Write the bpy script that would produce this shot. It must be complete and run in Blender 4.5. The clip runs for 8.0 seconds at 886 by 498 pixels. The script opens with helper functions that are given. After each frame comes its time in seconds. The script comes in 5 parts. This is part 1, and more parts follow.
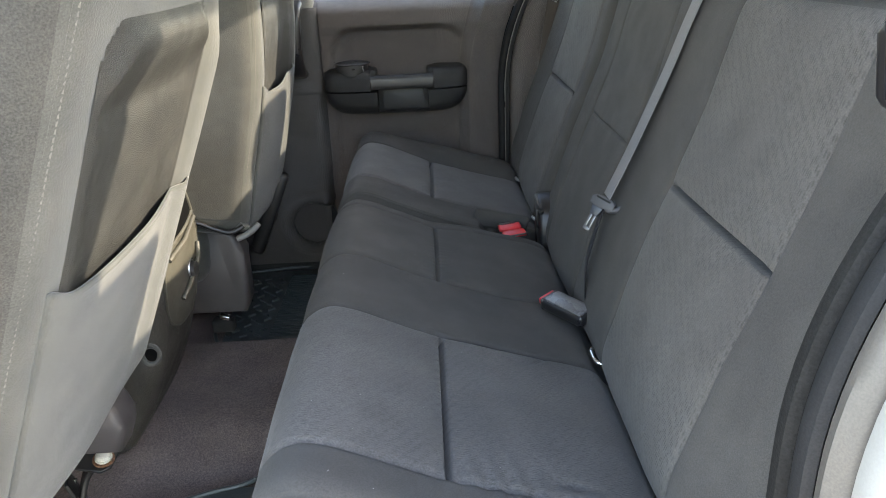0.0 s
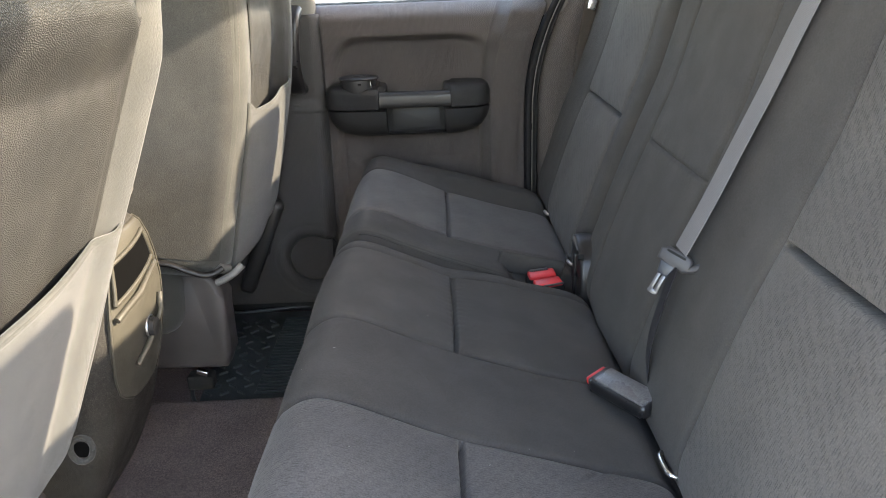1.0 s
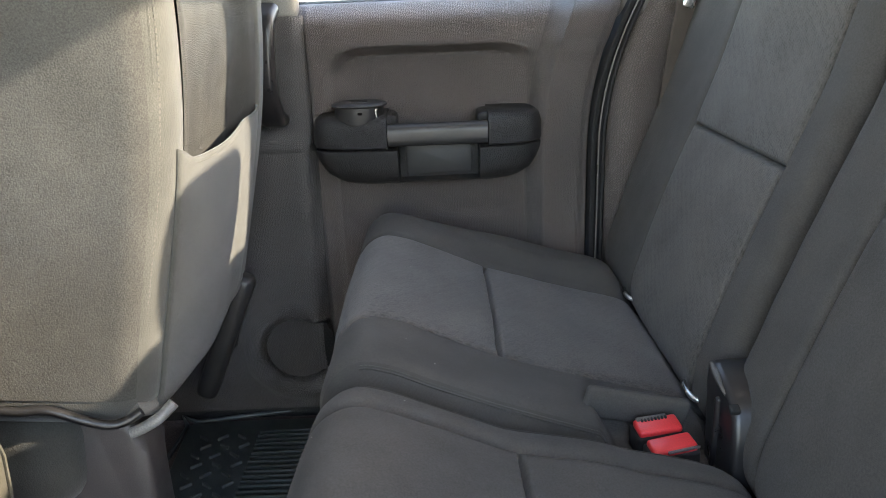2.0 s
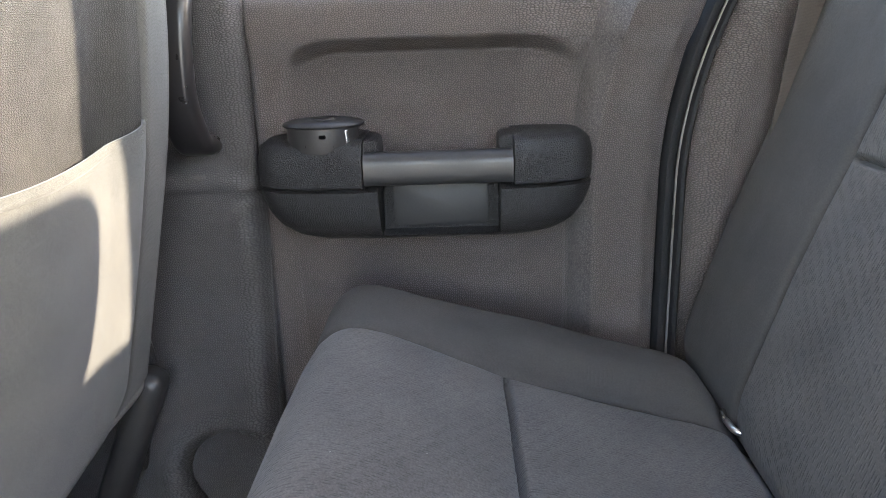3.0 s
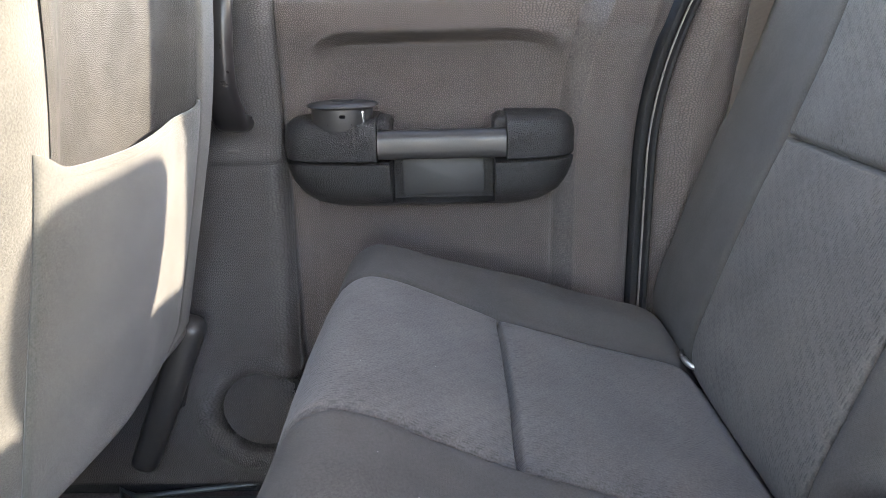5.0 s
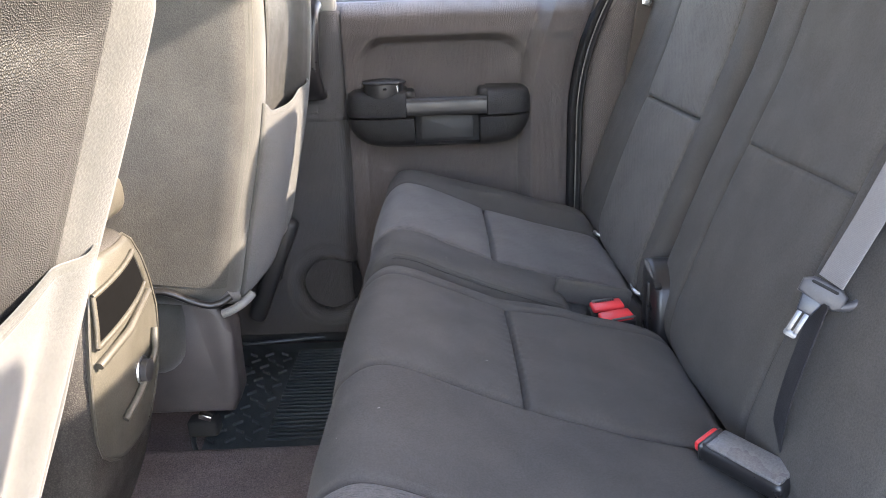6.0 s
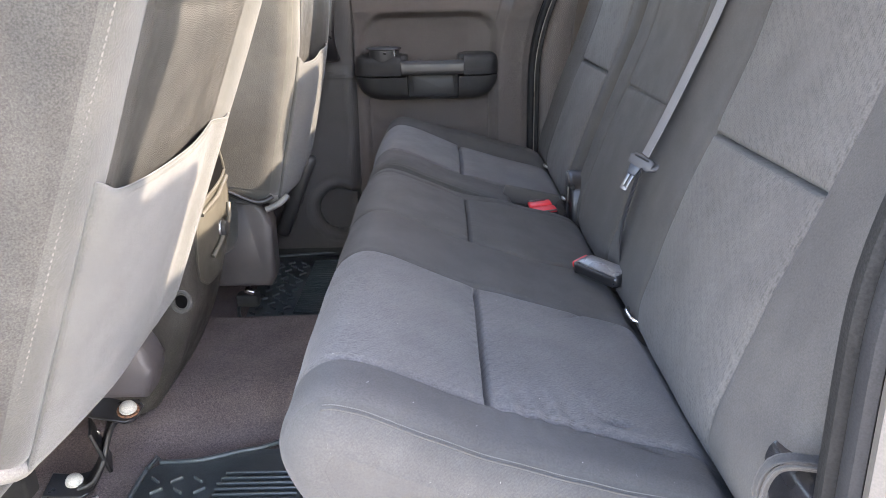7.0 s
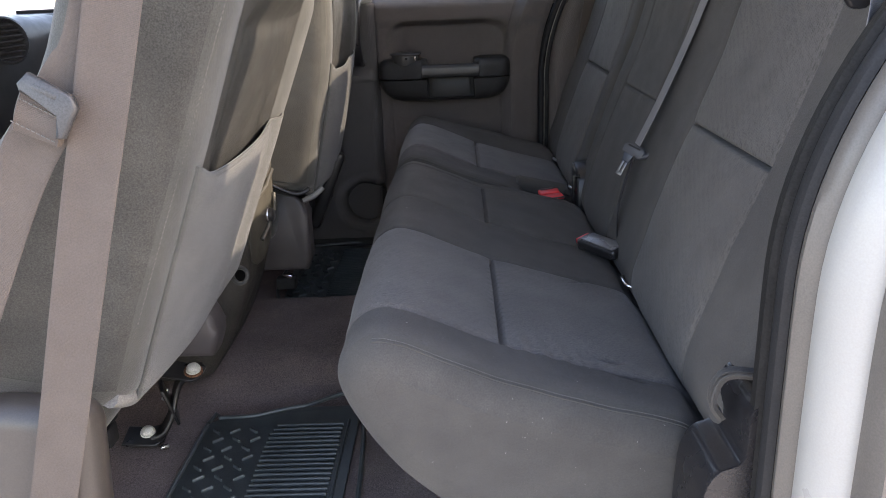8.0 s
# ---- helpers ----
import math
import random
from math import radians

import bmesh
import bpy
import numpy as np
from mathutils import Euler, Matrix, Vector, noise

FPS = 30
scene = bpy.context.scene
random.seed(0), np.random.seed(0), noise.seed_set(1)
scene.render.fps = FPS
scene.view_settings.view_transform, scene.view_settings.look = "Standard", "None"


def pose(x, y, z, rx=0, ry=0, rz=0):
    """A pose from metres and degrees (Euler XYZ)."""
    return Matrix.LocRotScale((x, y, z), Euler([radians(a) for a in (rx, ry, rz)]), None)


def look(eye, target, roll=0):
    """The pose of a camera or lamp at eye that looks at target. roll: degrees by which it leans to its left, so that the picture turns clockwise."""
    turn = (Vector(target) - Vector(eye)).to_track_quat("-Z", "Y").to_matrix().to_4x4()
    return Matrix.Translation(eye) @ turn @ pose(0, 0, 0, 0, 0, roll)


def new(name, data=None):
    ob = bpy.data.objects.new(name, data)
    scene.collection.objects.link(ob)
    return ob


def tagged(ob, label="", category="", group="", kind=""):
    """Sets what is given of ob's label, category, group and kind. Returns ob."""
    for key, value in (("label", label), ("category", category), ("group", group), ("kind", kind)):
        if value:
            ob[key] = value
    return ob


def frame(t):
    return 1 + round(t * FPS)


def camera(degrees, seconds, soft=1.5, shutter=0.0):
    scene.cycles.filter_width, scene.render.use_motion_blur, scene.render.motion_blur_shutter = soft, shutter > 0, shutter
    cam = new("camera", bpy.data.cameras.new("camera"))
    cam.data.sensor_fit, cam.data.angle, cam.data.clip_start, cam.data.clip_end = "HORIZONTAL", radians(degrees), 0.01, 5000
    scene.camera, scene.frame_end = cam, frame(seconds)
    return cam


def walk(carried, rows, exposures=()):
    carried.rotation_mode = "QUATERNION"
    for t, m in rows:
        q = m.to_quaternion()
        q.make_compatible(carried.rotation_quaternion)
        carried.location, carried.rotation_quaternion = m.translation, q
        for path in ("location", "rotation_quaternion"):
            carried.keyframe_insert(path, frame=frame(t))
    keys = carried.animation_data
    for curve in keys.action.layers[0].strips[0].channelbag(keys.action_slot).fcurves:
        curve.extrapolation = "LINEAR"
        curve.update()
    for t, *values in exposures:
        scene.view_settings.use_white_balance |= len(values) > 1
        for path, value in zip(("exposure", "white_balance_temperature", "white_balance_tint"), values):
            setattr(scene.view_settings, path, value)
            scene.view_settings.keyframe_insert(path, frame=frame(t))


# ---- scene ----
cam = camera(62.0, 8.0, 0.9)
PATH = [
    (0, (-0.005, -1.169, 0.823), (0.021, 0.683, 0.069), -2.7),
    (0.5, (0.01, -1.08, 0.808), (0.026, 0.781, 0.075), -1.9),
    (1, (-0.012, -0.919, 0.78), (-0.013, 0.952, 0.073), -2.2),
    (1.5, (-0.073, -0.683, 0.755), (-0.056, 1.198, 0.077), -2.1),
    (2, (-0.06, -0.434, 0.727), (-0.063, 1.454, 0.068), -2.4),
    (3.5, (-0.036, 0.02, 0.647), (-0.102, 1.937, 0.081), -1.8),
    (4, (-0.039, 0.019, 0.645), (-0.097, 1.938, 0.083), -1.5),
    (5.5, (-0.059, -0.423, 0.701), (-0.079, 1.47, 0.058), -1.8),
    (6, (-0.074, -0.742, 0.723), (-0.082, 1.148, 0.071), -2.1),
    (6.5, (-0.078, -1.003, 0.716), (-0.066, 0.876, 0.0335), -1.3),
    (7, (-0.038, -1.196, 0.725), (-0.047, 0.683, 0.038), -1.4),
    (7.5, (-0.019, -1.333, 0.749), (-0.056, 0.542, 0.056), -2.0),
    (8, (-0.045, -1.369, 0.749), (-0.098, 0.51, 0.067), -2.5),
]
EXPOSURE = [(0.0, 4.08, 7650, 12), (1.0, 4.32, 8000, 16), (2.0, 4.57, 7700, 14), (3.3, 5.27, 7450, 18), (4.2, 5.38, 7450, 18), (5.5, 5.25, 7450, 20), (6.0, 4.92, 7500, 22), (6.5, 4.75, 7550, 24), (7.0, 4.75, 7500, 22), (7.5, 4.05, 7500, 22), (8.0, 3.37, 7600, 22)]
walk(cam, [(t, look(eye, target, roll)) for t, eye, target, roll in PATH], EXPOSURE)

# ---- world and sun ----
SUN_ELEVATION, SUN_AZIMUTH = 27.5, -1.0      # azimuth from +x (behind the seats) towards +y
world = bpy.data.worlds.new("sky")
scene.world = world
world.use_nodes = True
wn = world.node_tree
sky = wn.nodes.new("ShaderNodeTexSky")
sky.sky_type, sky.sun_disc = "NISHITA", False
sky.dust_density, sky.air_density = 1.2, 1.0
sky.sun_elevation, sky.sun_rotation = radians(SUN_ELEVATION), radians(90 - SUN_AZIMUTH)
wn.links.new(sky.outputs["Color"], wn.nodes["Background"].inputs["Color"])
wn.nodes["Background"].inputs["Strength"].default_value = 0.13
sun = new("sun", bpy.data.lights.new("sun", "SUN"))
sun.data.energy, sun.data.angle, sun.data.color = 1.95, radians(0.7), (1.0, 0.94, 0.85)
sun_from = Vector((math.cos(radians(SUN_ELEVATION)) * math.cos(radians(SUN_AZIMUTH)),
                   math.cos(radians(SUN_ELEVATION)) * math.sin(radians(SUN_AZIMUTH)), math.sin(radians(SUN_ELEVATION))))
sun.matrix_world = look(sun_from * 6, (0, 0, 0))


# ---- materials ----
def material(name, color, rough=0.8, metal=0.0, grain=None, grain_depth=0.1, var=0.12, var_scale=9.0, fine=600.0, sheen=0.0,
             dust=0.0, dust_color=(0.45, 0.42, 0.36), coord="Object", spec=0.5, pitch=0.0011, cut=0.6, dash=1.0, flat=False, turn=0.0, cells_per_m=(385.0, 520.0)):
    """A surface with colour variation at two scales, optional dust, and a relief of the given grain ("leather", "weave", "pile", "brush", "dash")."""
    m = bpy.data.materials.new(name)
    m.use_nodes = True
    nt = m.node_tree
    n, l = nt.nodes, nt.links
    b = n["Principled BSDF"]
    b.inputs["Roughness"].default_value = rough
    b.inputs["Metallic"].default_value = metal
    b.inputs["Specular IOR Level"].default_value = spec
    if sheen:
        b.inputs["Sheen Weight"].default_value = sheen
        b.inputs["Sheen Roughness"].default_value = 0.5
    tc = n.new("ShaderNodeTexCoord")
    src = tc.outputs[coord]

    def tex(scale, detail=3.0):
        t = n.new("ShaderNodeTexNoise")
        t.inputs["Scale"].default_value, t.inputs["Detail"].default_value = scale, detail
        l.new(src, t.inputs["Vector"])
        return t.outputs["Fac"]

    def ramp(val, lo, hi, out_lo, out_hi):
        r = n.new("ShaderNodeMapRange")
        for k, v in zip(("From Min", "From Max", "To Min", "To Max"), (lo, hi, out_lo, out_hi)):
            r.inputs[k].default_value = v
        l.new(val, r.inputs["Value"])
        return r.outputs["Result"]

    def mult(a, c):
        x = n.new("ShaderNodeMath")
        x.operation = "MULTIPLY"
        l.new(a, x.inputs[0]), l.new(c, x.inputs[1])
        return x.outputs[0]

    big = ramp(tex(var_scale), 0.3, 0.7, 1 - var, 1 + var)
    small = ramp(tex(fine, 3.0), 0.3, 0.7, 1 - var * 2.2, 1 + var * 2.2)
    factor = mult(big, small)
    relief = None
    if grain == "leather":
        v = n.new("ShaderNodeTexVoronoi")
        v.feature = "DISTANCE_TO_EDGE"
        v.inputs["Scale"].default_value = 430.0
        if flat:
            v.voronoi_dimensions = "2D"
            v.inputs["Scale"].default_value = 1.0
            v.inputs["Randomness"].default_value = 0.9
            cells = n.new("ShaderNodeMapping")
            cells.inputs["Scale"].default_value = (*cells_per_m, 1.0)
            l.new(tc.outputs["UV"], cells.inputs["Vector"])
            l.new(cells.outputs["Vector"], v.inputs["Vector"])
        else:
            l.new(src, v.inputs["Vector"])
        relief = ramp(v.outputs["Distance"], 0.0, 0.45, 0.0, 1.0)
        factor = mult(factor, ramp(v.outputs["Distance"], 0.0, 0.28, cut, 1.2))
        if cut < 0.7 and not flat:
            factor = mult(factor, ramp(tex(520.0, 1.0), 0.36, 0.64, 0.76, 1.26))
    elif grain == "dash":
        v = n.new("ShaderNodeTexVoronoi")
        v.voronoi_dimensions = "2D"
        v.inputs["Scale"].default_value, v.inputs["Randomness"].default_value = 1.0, 0.55
        cells = n.new("ShaderNodeMapping")
        cells.inputs["Rotation"].default_value = (0, 0, 0.16)
        cells.inputs["Scale"].default_value = (72.0, 330.0, 1.0)
        l.new(tc.outputs["UV"], cells.inputs["Vector"])
        l.new(cells.outputs["Vector"], v.inputs["Vector"])
        patch = ramp(tex(13.0, 2.0), 0.36, 0.58, 0.4 * dash, dash)
        stroke = mult(ramp(v.outputs["Distance"], 0.14, 0.34, 1.0, 0.0), patch)
        factor = mult(factor, ramp(stroke, 0.0, 1.0, 1.08, 0.30))
        relief = ramp(stroke, 0.0, 1.0, 1.0, 0.0)
    elif grain == "weave":
        w = n.new("ShaderNodeTexBrick")
        w.inputs["Scale"].default_value = 1.0
        w.inputs["Brick Width"].default_value, w.inputs["Row Height"].default_value = pitch * 2, pitch
        w.inputs["Mortar Size"].default_value = pitch * 0.2
        w.inputs["Mortar Smooth"].default_value = 0.6
        lie = n.new("ShaderNodeMapping")
        lie.inputs["Rotation"].default_value = (0, 0, turn)
        l.new(tc.outputs["UV"], lie.inputs["Vector"])
        l.new(lie.outputs["Vector"], w.inputs["Vector"])
        relief = ramp(w.outputs["Fac"], 0.0, 1.0, 1.0, 0.0)
        factor = mult(factor, ramp(w.outputs["Fac"], 0.0, 1.0, 1.02, 0.88))
    elif grain == "pile":
        relief = tex(fine * 0.8, 6.0)
        factor = mult(factor, ramp(tex(260.0, 4.0), 0.3, 0.7, 0.7, 1.3))
    elif grain == "brush":
        relief = tex(fine, 2.0)
    rgb = n.new("ShaderNodeMix")
    rgb.data_type, rgb.blend_type = "RGBA", "MULTIPLY"
    rgb.inputs["Factor"].default_value = 1.0
    rgb.inputs[6].default_value = (*color, 1)
    l.new(factor, rgb.inputs[7])
    out = rgb.outputs[2]
    if dust:
        d = n.new("ShaderNodeMix")
        d.data_type = "RGBA"
        d.inputs[7].default_value = (*dust_color, 1)
        l.new(out, d.inputs[6])
        l.new(mult(ramp(tex(16.0, 6.0), 0.4, 0.75, 0.0, dust), ramp(tex(900.0, 2.0), 0.4, 0.7, 0.3, 1.0)), d.inputs[0])
        out = d.outputs[2]
    l.new(out, b.inputs["Base Color"])
    rr = ramp(tex(var_scale * 3), 0.3, 0.7, max(rough - 0.08, 0.02), min(rough + 0.08, 1.0))
    l.new(rr, b.inputs["Roughness"])
    if relief is not None:
        bump = n.new("ShaderNodeBump")
        bump.inputs["Strength"].default_value, bump.inputs["Distance"].default_value = grain_depth, 0.0014
        l.new(relief, bump.inputs["Height"])
        l.new(bump.outputs["Normal"], b.inputs["Normal"])
    return m


FABRIC = material("charcoal_fabric", (0.056, 0.051, 0.047), 0.95, var=0.10, grain="weave", grain_depth=0.35, sheen=0.03, dust=0.06)
INSERT = material("blue_grey_fabric", (0.076, 0.068, 0.064), 0.95, var=0.15, grain="dash", grain_depth=0.35, dash=0.48, sheen=0.10, dust=0.08)
INSERT_BACK = material("dark_patterned_fabric", (0.072, 0.065, 0.060), 0.95, var=0.12, grain="dash", grain_depth=0.5, dash=0.62, sheen=0.06, dust=0.08)
FABRIC_SIDE = material("dusty_side_fabric", (0.047, 0.0435, 0.0395), 0.95, grain="weave", grain_depth=0.3, sheen=0.06, dust=0.05, var=0.08)
SEAT_CLOTH = material("grey_front_seat_cloth", (0.051, 0.052, 0.046), 0.95, var=0.10, grain="brush", grain_depth=0.4, sheen=0.2, dust=0.10)
SEAT_SIDE = material("dark_seat_side_cloth", (0.038, 0.038, 0.034), 0.95, var=0.18, grain="brush", grain_depth=0.4, sheen=0.16, dust=0.06)
POCKET_CLOTH = material("pale_pocket_cloth", (0.056, 0.0575, 0.051), 0.95, grain="weave", grain_depth=0.35, sheen=0.2, dust=0.10)
EDGE_CLOTH = material("ribbed_edge_cloth", (0.085, 0.087, 0.080), 0.95, var=0.08, grain="weave", grain_depth=0.6, pitch=0.0024, turn=0.9, sheen=0.1)
BACK_PANEL = material("dark_grained_vinyl", (0.046, 0.046, 0.042), 0.55, grain="leather", grain_depth=0.7, dust=0.08, cut=0.30, spec=0.35, flat=True, cells_per_m=(540.0, 620.0))
VINYL = material("brown_grey_grained_plastic", (0.156, 0.132, 0.122), 0.40, grain="leather", grain_depth=0.9, var=0.08, spec=0.7, cut=0.28, flat=True)
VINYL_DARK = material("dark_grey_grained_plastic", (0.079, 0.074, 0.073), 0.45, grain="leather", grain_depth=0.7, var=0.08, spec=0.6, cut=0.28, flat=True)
STEEL_BLACK = material("black_painted_steel", (0.012, 0.012, 0.013), 0.35, grain="brush", grain_depth=0.2, dust=0.04)
BLACK = material("black_grained_plastic", (0.023, 0.0225, 0.023), 0.42, grain="leather", grain_depth=0.7, var=0.08)
SATIN = material("satin_dark_plastic", (0.031, 0.030, 0.030), 0.42, grain="brush", grain_depth=0.05, var=0.06)
CAP = material("brown_grey_cap_plastic", (0.075, 0.066, 0.062), 0.45, grain="leather", grain_depth=0.4, cut=0.7)
GLOSS = material("smooth_black_plastic", (0.015, 0.014, 0.015), 0.34, grain="brush", grain_depth=0.03, var=0.05)
GREY_PLASTIC = material("grey_moulded_plastic", (0.085, 0.080, 0.075), 0.5, cut=0.85, grain="leather", grain_depth=0.2, var=0.08)
BASE_PLASTIC = material("brown_grey_smooth_plastic", (0.058, 0.051, 0.051), 0.45, grain="brush", grain_depth=0.1, var=0.08, dust=0.1)
CONSOLE = material("olive_grey_console_plastic", (0.042, 0.039, 0.034), 0.48, grain="leather", grain_depth=0.35, dust=0.08, spec=0.35)
TRIM_BAR = material("pale_grey_plastic", (0.19, 0.186, 0.175), 0.42, grain="brush", grain_depth=0.05)
CARPET = material("brown_grey_carpet", (0.135, 0.104, 0.099), 1.0, grain="pile", grain_depth=1.0, var=0.2, dust=0.25, dust_color=(0.3, 0.24, 0.18))
# black rubber lifted towards blue, so haze over the mats is in its colour
RUBBER = material("hazed_black_rubber", (0.046, 0.055, 0.057), 0.4, grain="brush", grain_depth=0.12, dust=0.05)
SEAL = material("black_seal_rubber", (0.018, 0.018, 0.019), 0.65, grain="brush", grain_depth=0.1, spec=0.25)
WEBBING = material("grey_webbing", (0.225, 0.214, 0.218), 0.85, grain="weave", grain_depth=0.5, coord="UV", fine=500, pitch=0.0014, var=0.05)
WEBBING_BROWN = material("taupe_webbing", (0.084, 0.068, 0.058), 0.85, grain="weave", grain_depth=0.6, coord="UV", fine=500, pitch=0.0014, var=0.05)
WEBBING_BACK = material("black_webbing", (0.016, 0.015, 0.019), 0.85, grain="weave", grain_depth=0.4, coord="UV", fine=900, pitch=0.0009)
RED = material("red_button_plastic", (0.68, 0.035, 0.04), 0.35, grain="brush", grain_depth=0.03, var=0.05)
STEEL = material("bright_steel", (0.72, 0.72, 0.71), 0.25, metal=1.0, grain="brush", grain_depth=0.05, var=0.05)
WHITE_CAP = material("white_bolt_cap", (0.5, 0.49, 0.44), 0.5, grain="brush", grain_depth=0.1)
GRAINED_BLACK = material("grained_black_trim", (0.015, 0.0145, 0.014), 0.75, grain="brush", grain_depth=0.4, fine=420.0, var=0.14, spec=0.18)
WHITE_PAINT = material("white_car_paint", (0.315, 0.306, 0.286), 0.35, var=0.02)
# white body paint again, with the doorway's shade put into its colour
SHADED_PAINT = material("shaded_white_paint", (0.105, 0.094, 0.083), 0.45, var=0.06)
EDGE_PAINT = material("pale_edge_paint", (0.17, 0.16, 0.145), 0.35, var=0.05)
HEADLINER = material("headliner_cloth", (0.60, 0.58, 0.54), 0.95, grain="pile", grain_depth=0.2, var=0.05)
GROUND = material("pale_concrete", (0.36, 0.35, 0.33), 0.9, grain="pile", grain_depth=0.5, var=0.12, var_scale=1.5, fine=60)
THREAD = material("grey_thread", (0.098, 0.095, 0.087), 0.9, var=0.1)
THREAD_PALE = material("pale_thread", (0.115, 0.112, 0.098), 0.9, var=0.1)
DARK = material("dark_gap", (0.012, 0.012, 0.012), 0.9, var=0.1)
LINT = material("white_lint", (0.26, 0.25, 0.23), 0.9, var=0.1)
# black for the shade inside slots and loops that aren't cut open
OPENING_SHADE = material("opening_shade_black", (0.002, 0.002, 0.002), 1.0, var=0.05, spec=0.1)


def glass(name, tint):
    m = bpy.data.materials.new(name)
    m.use_nodes = True
    n, l = m.node_tree.nodes, m.node_tree.links
    clear, shine, both = n.new("ShaderNodeBsdfTransparent"), n.new("ShaderNodeBsdfGlossy"), n.new("ShaderNodeMixShader")
    clear.inputs["Color"].default_value = (tint, tint * 1.01, tint, 1)
    shine.inputs["Roughness"].default_value = 0.02
    both.inputs[0].default_value = 0.05
    l.new(clear.outputs[0], both.inputs[1])
    l.new(shine.outputs[0], both.inputs[2])
    l.new(both.outputs[0], n["Material Output"].inputs["Surface"])
    return m


TINTED, SIDE_GLASS, SCREEN_GLASS = glass("tinted_window_glass", 0.68), glass("clear_side_glass", 0.80), glass("shaded_screen_glass", 0.50)


# ---- mesh helpers ----
def part(name, bm, mat, parent=None, label="", smooth=True):
    me = bpy.data.meshes.new(name)
    bmesh.ops.recalc_face_normals(bm, faces=bm.faces)
    bm.to_mesh(me)
    bm.free()
    if smooth:
        me.polygons.foreach_set("use_smooth", [True] * len(me.polygons))
        me.set_sharp_from_angle(angle=radians(50))
    me.materials.append(mat)
    ob = new(name, me)
    ob.parent = parent
    if label:
        ob["label"] = label
    return ob


def thing(name, label, category, group="", at=(0, 0, 0)):
    e = new(name)
    e.location = at
    e.empty_display_size = 0.05
    return tagged(e, label, category, group)


def under(ob, parent):
    """Makes ob a part of parent where it stands."""
    ob.parent = parent
    ob.matrix_parent_inverse = Matrix.Translation(parent.location).inverted()
    return ob


def inside(ob, piece):
    """Makes ob a piece of a part."""
    ob.parent = piece
    return ob


def step(a, b, x):
    k = min(max((x - a) / (b - a), 0.0), 1.0)
    return k * k * (3 - 2 * k)


def bell(x, w):
    return math.exp(-(x / w) ** 2)


def spread(a, b, pitch):
    k = max(2, round(abs(b - a) / pitch) + 1)
    return [a + (b - a) * i / (k - 1) for i in range(k)]


def grid(fn, us, vs, mask=None, uv=None):
    """A sheet of quads from fn(u, v). mask(u, v) picks faces by their middle. uv(u, v): metres on the cloth."""
    bm = bmesh.new()
    lay = bm.loops.layers.uv.new("UVMap")
    made = {}

    def vert(i, j):
        if (i, j) not in made:
            made[i, j] = bm.verts.new(fn(us[i], vs[j]))
        return made[i, j]

    for i in range(len(us) - 1):
        for j in range(len(vs) - 1):
            if mask and not mask((us[i] + us[i + 1]) / 2, (vs[j] + vs[j + 1]) / 2):
                continue
            f = bm.faces.new((vert(i, j), vert(i + 1, j), vert(i + 1, j + 1), vert(i, j + 1)))
            for loop, (a, b) in zip(f.loops, ((i, j), (i + 1, j), (i + 1, j + 1), (i, j + 1))):
                loop[lay].uv = uv(us[a], vs[b]) if uv else (us[a], vs[b])
    return bm


def curve_through(points, pitch=0.006, closed=False):
    """Points of a smooth line (Catmull-Rom) through the given ones, at about that pitch."""
    p = [Vector(q) for q in points]
    n = len(p)
    out = []
    for i in range(n if closed else n - 1):
        a, b, c, d = (p[(i + k) % n] if closed else p[min(max(i + k, 0), n - 1)] for k in (-1, 0, 1, 2))
        m = max(1, round((c - b).length / pitch))
        for s in range(m):
            t = s / m
            out.append(0.5 * (2 * b + (c - a) * t + (2 * a - 5 * b + 4 * c - d) * t * t + (3 * b - a - 3 * c + d) * t ** 3))
    if not closed:
        out.append(p[-1])
    return out


def loft(rings, caps=True, closed=True):
    bm = bmesh.new()
    lay = bm.loops.layers.uv.new("UVMap")
    vs = [[bm.verts.new(q) for q in ring] for ring in rings]
    n = len(rings[0])
    length = [0.0]
    for a, b in zip(rings, rings[1:]):
        length.append(length[-1] + (Vector(b[0]) - Vector(a[0])).length)
    girth = [0.0]
    for k in range(n):
        girth.append(girth[-1] + (Vector(rings[0][(k + 1) % n]) - Vector(rings[0][k])).length)
    for i in range(len(rings) - 1):
        for k in range(n if closed else n - 1):
            f = bm.faces.new((vs[i][k], vs[i][(k + 1) % n], vs[i + 1][(k + 1) % n], vs[i + 1][k]))
            for loop, (a, b) in zip(f.loops, ((k, i), (k + 1, i), (k + 1, i + 1), (k, i + 1))):
                loop[lay].uv = (girth[a], length[b])
    if caps and closed:
        bm.faces.new(vs[0][::-1])
        bm.faces.new(vs[-1])
    return bm


def tube(points, r, sides=8):
    """A round rod along points. r: a number, or one for each point."""
    p = [Vector(q) for q in points]
    rings, up = [], None
    for i, q in enumerate(p):
        d = (p[min(i + 1, len(p) - 1)] - p[max(i - 1, 0)]).normalized()
        if up is None:
            up = d.orthogonal().normalized()
        up = (up - d * up.dot(d)).normalized()
        side = d.cross(up)
        rad = r[i] if isinstance(r, (list, tuple)) else r
        rings.append([q + rad * (math.cos(2 * math.pi * k / sides) * up + math.sin(2 * math.pi * k / sides) * side) for k in range(sides)])
    return loft(rings)


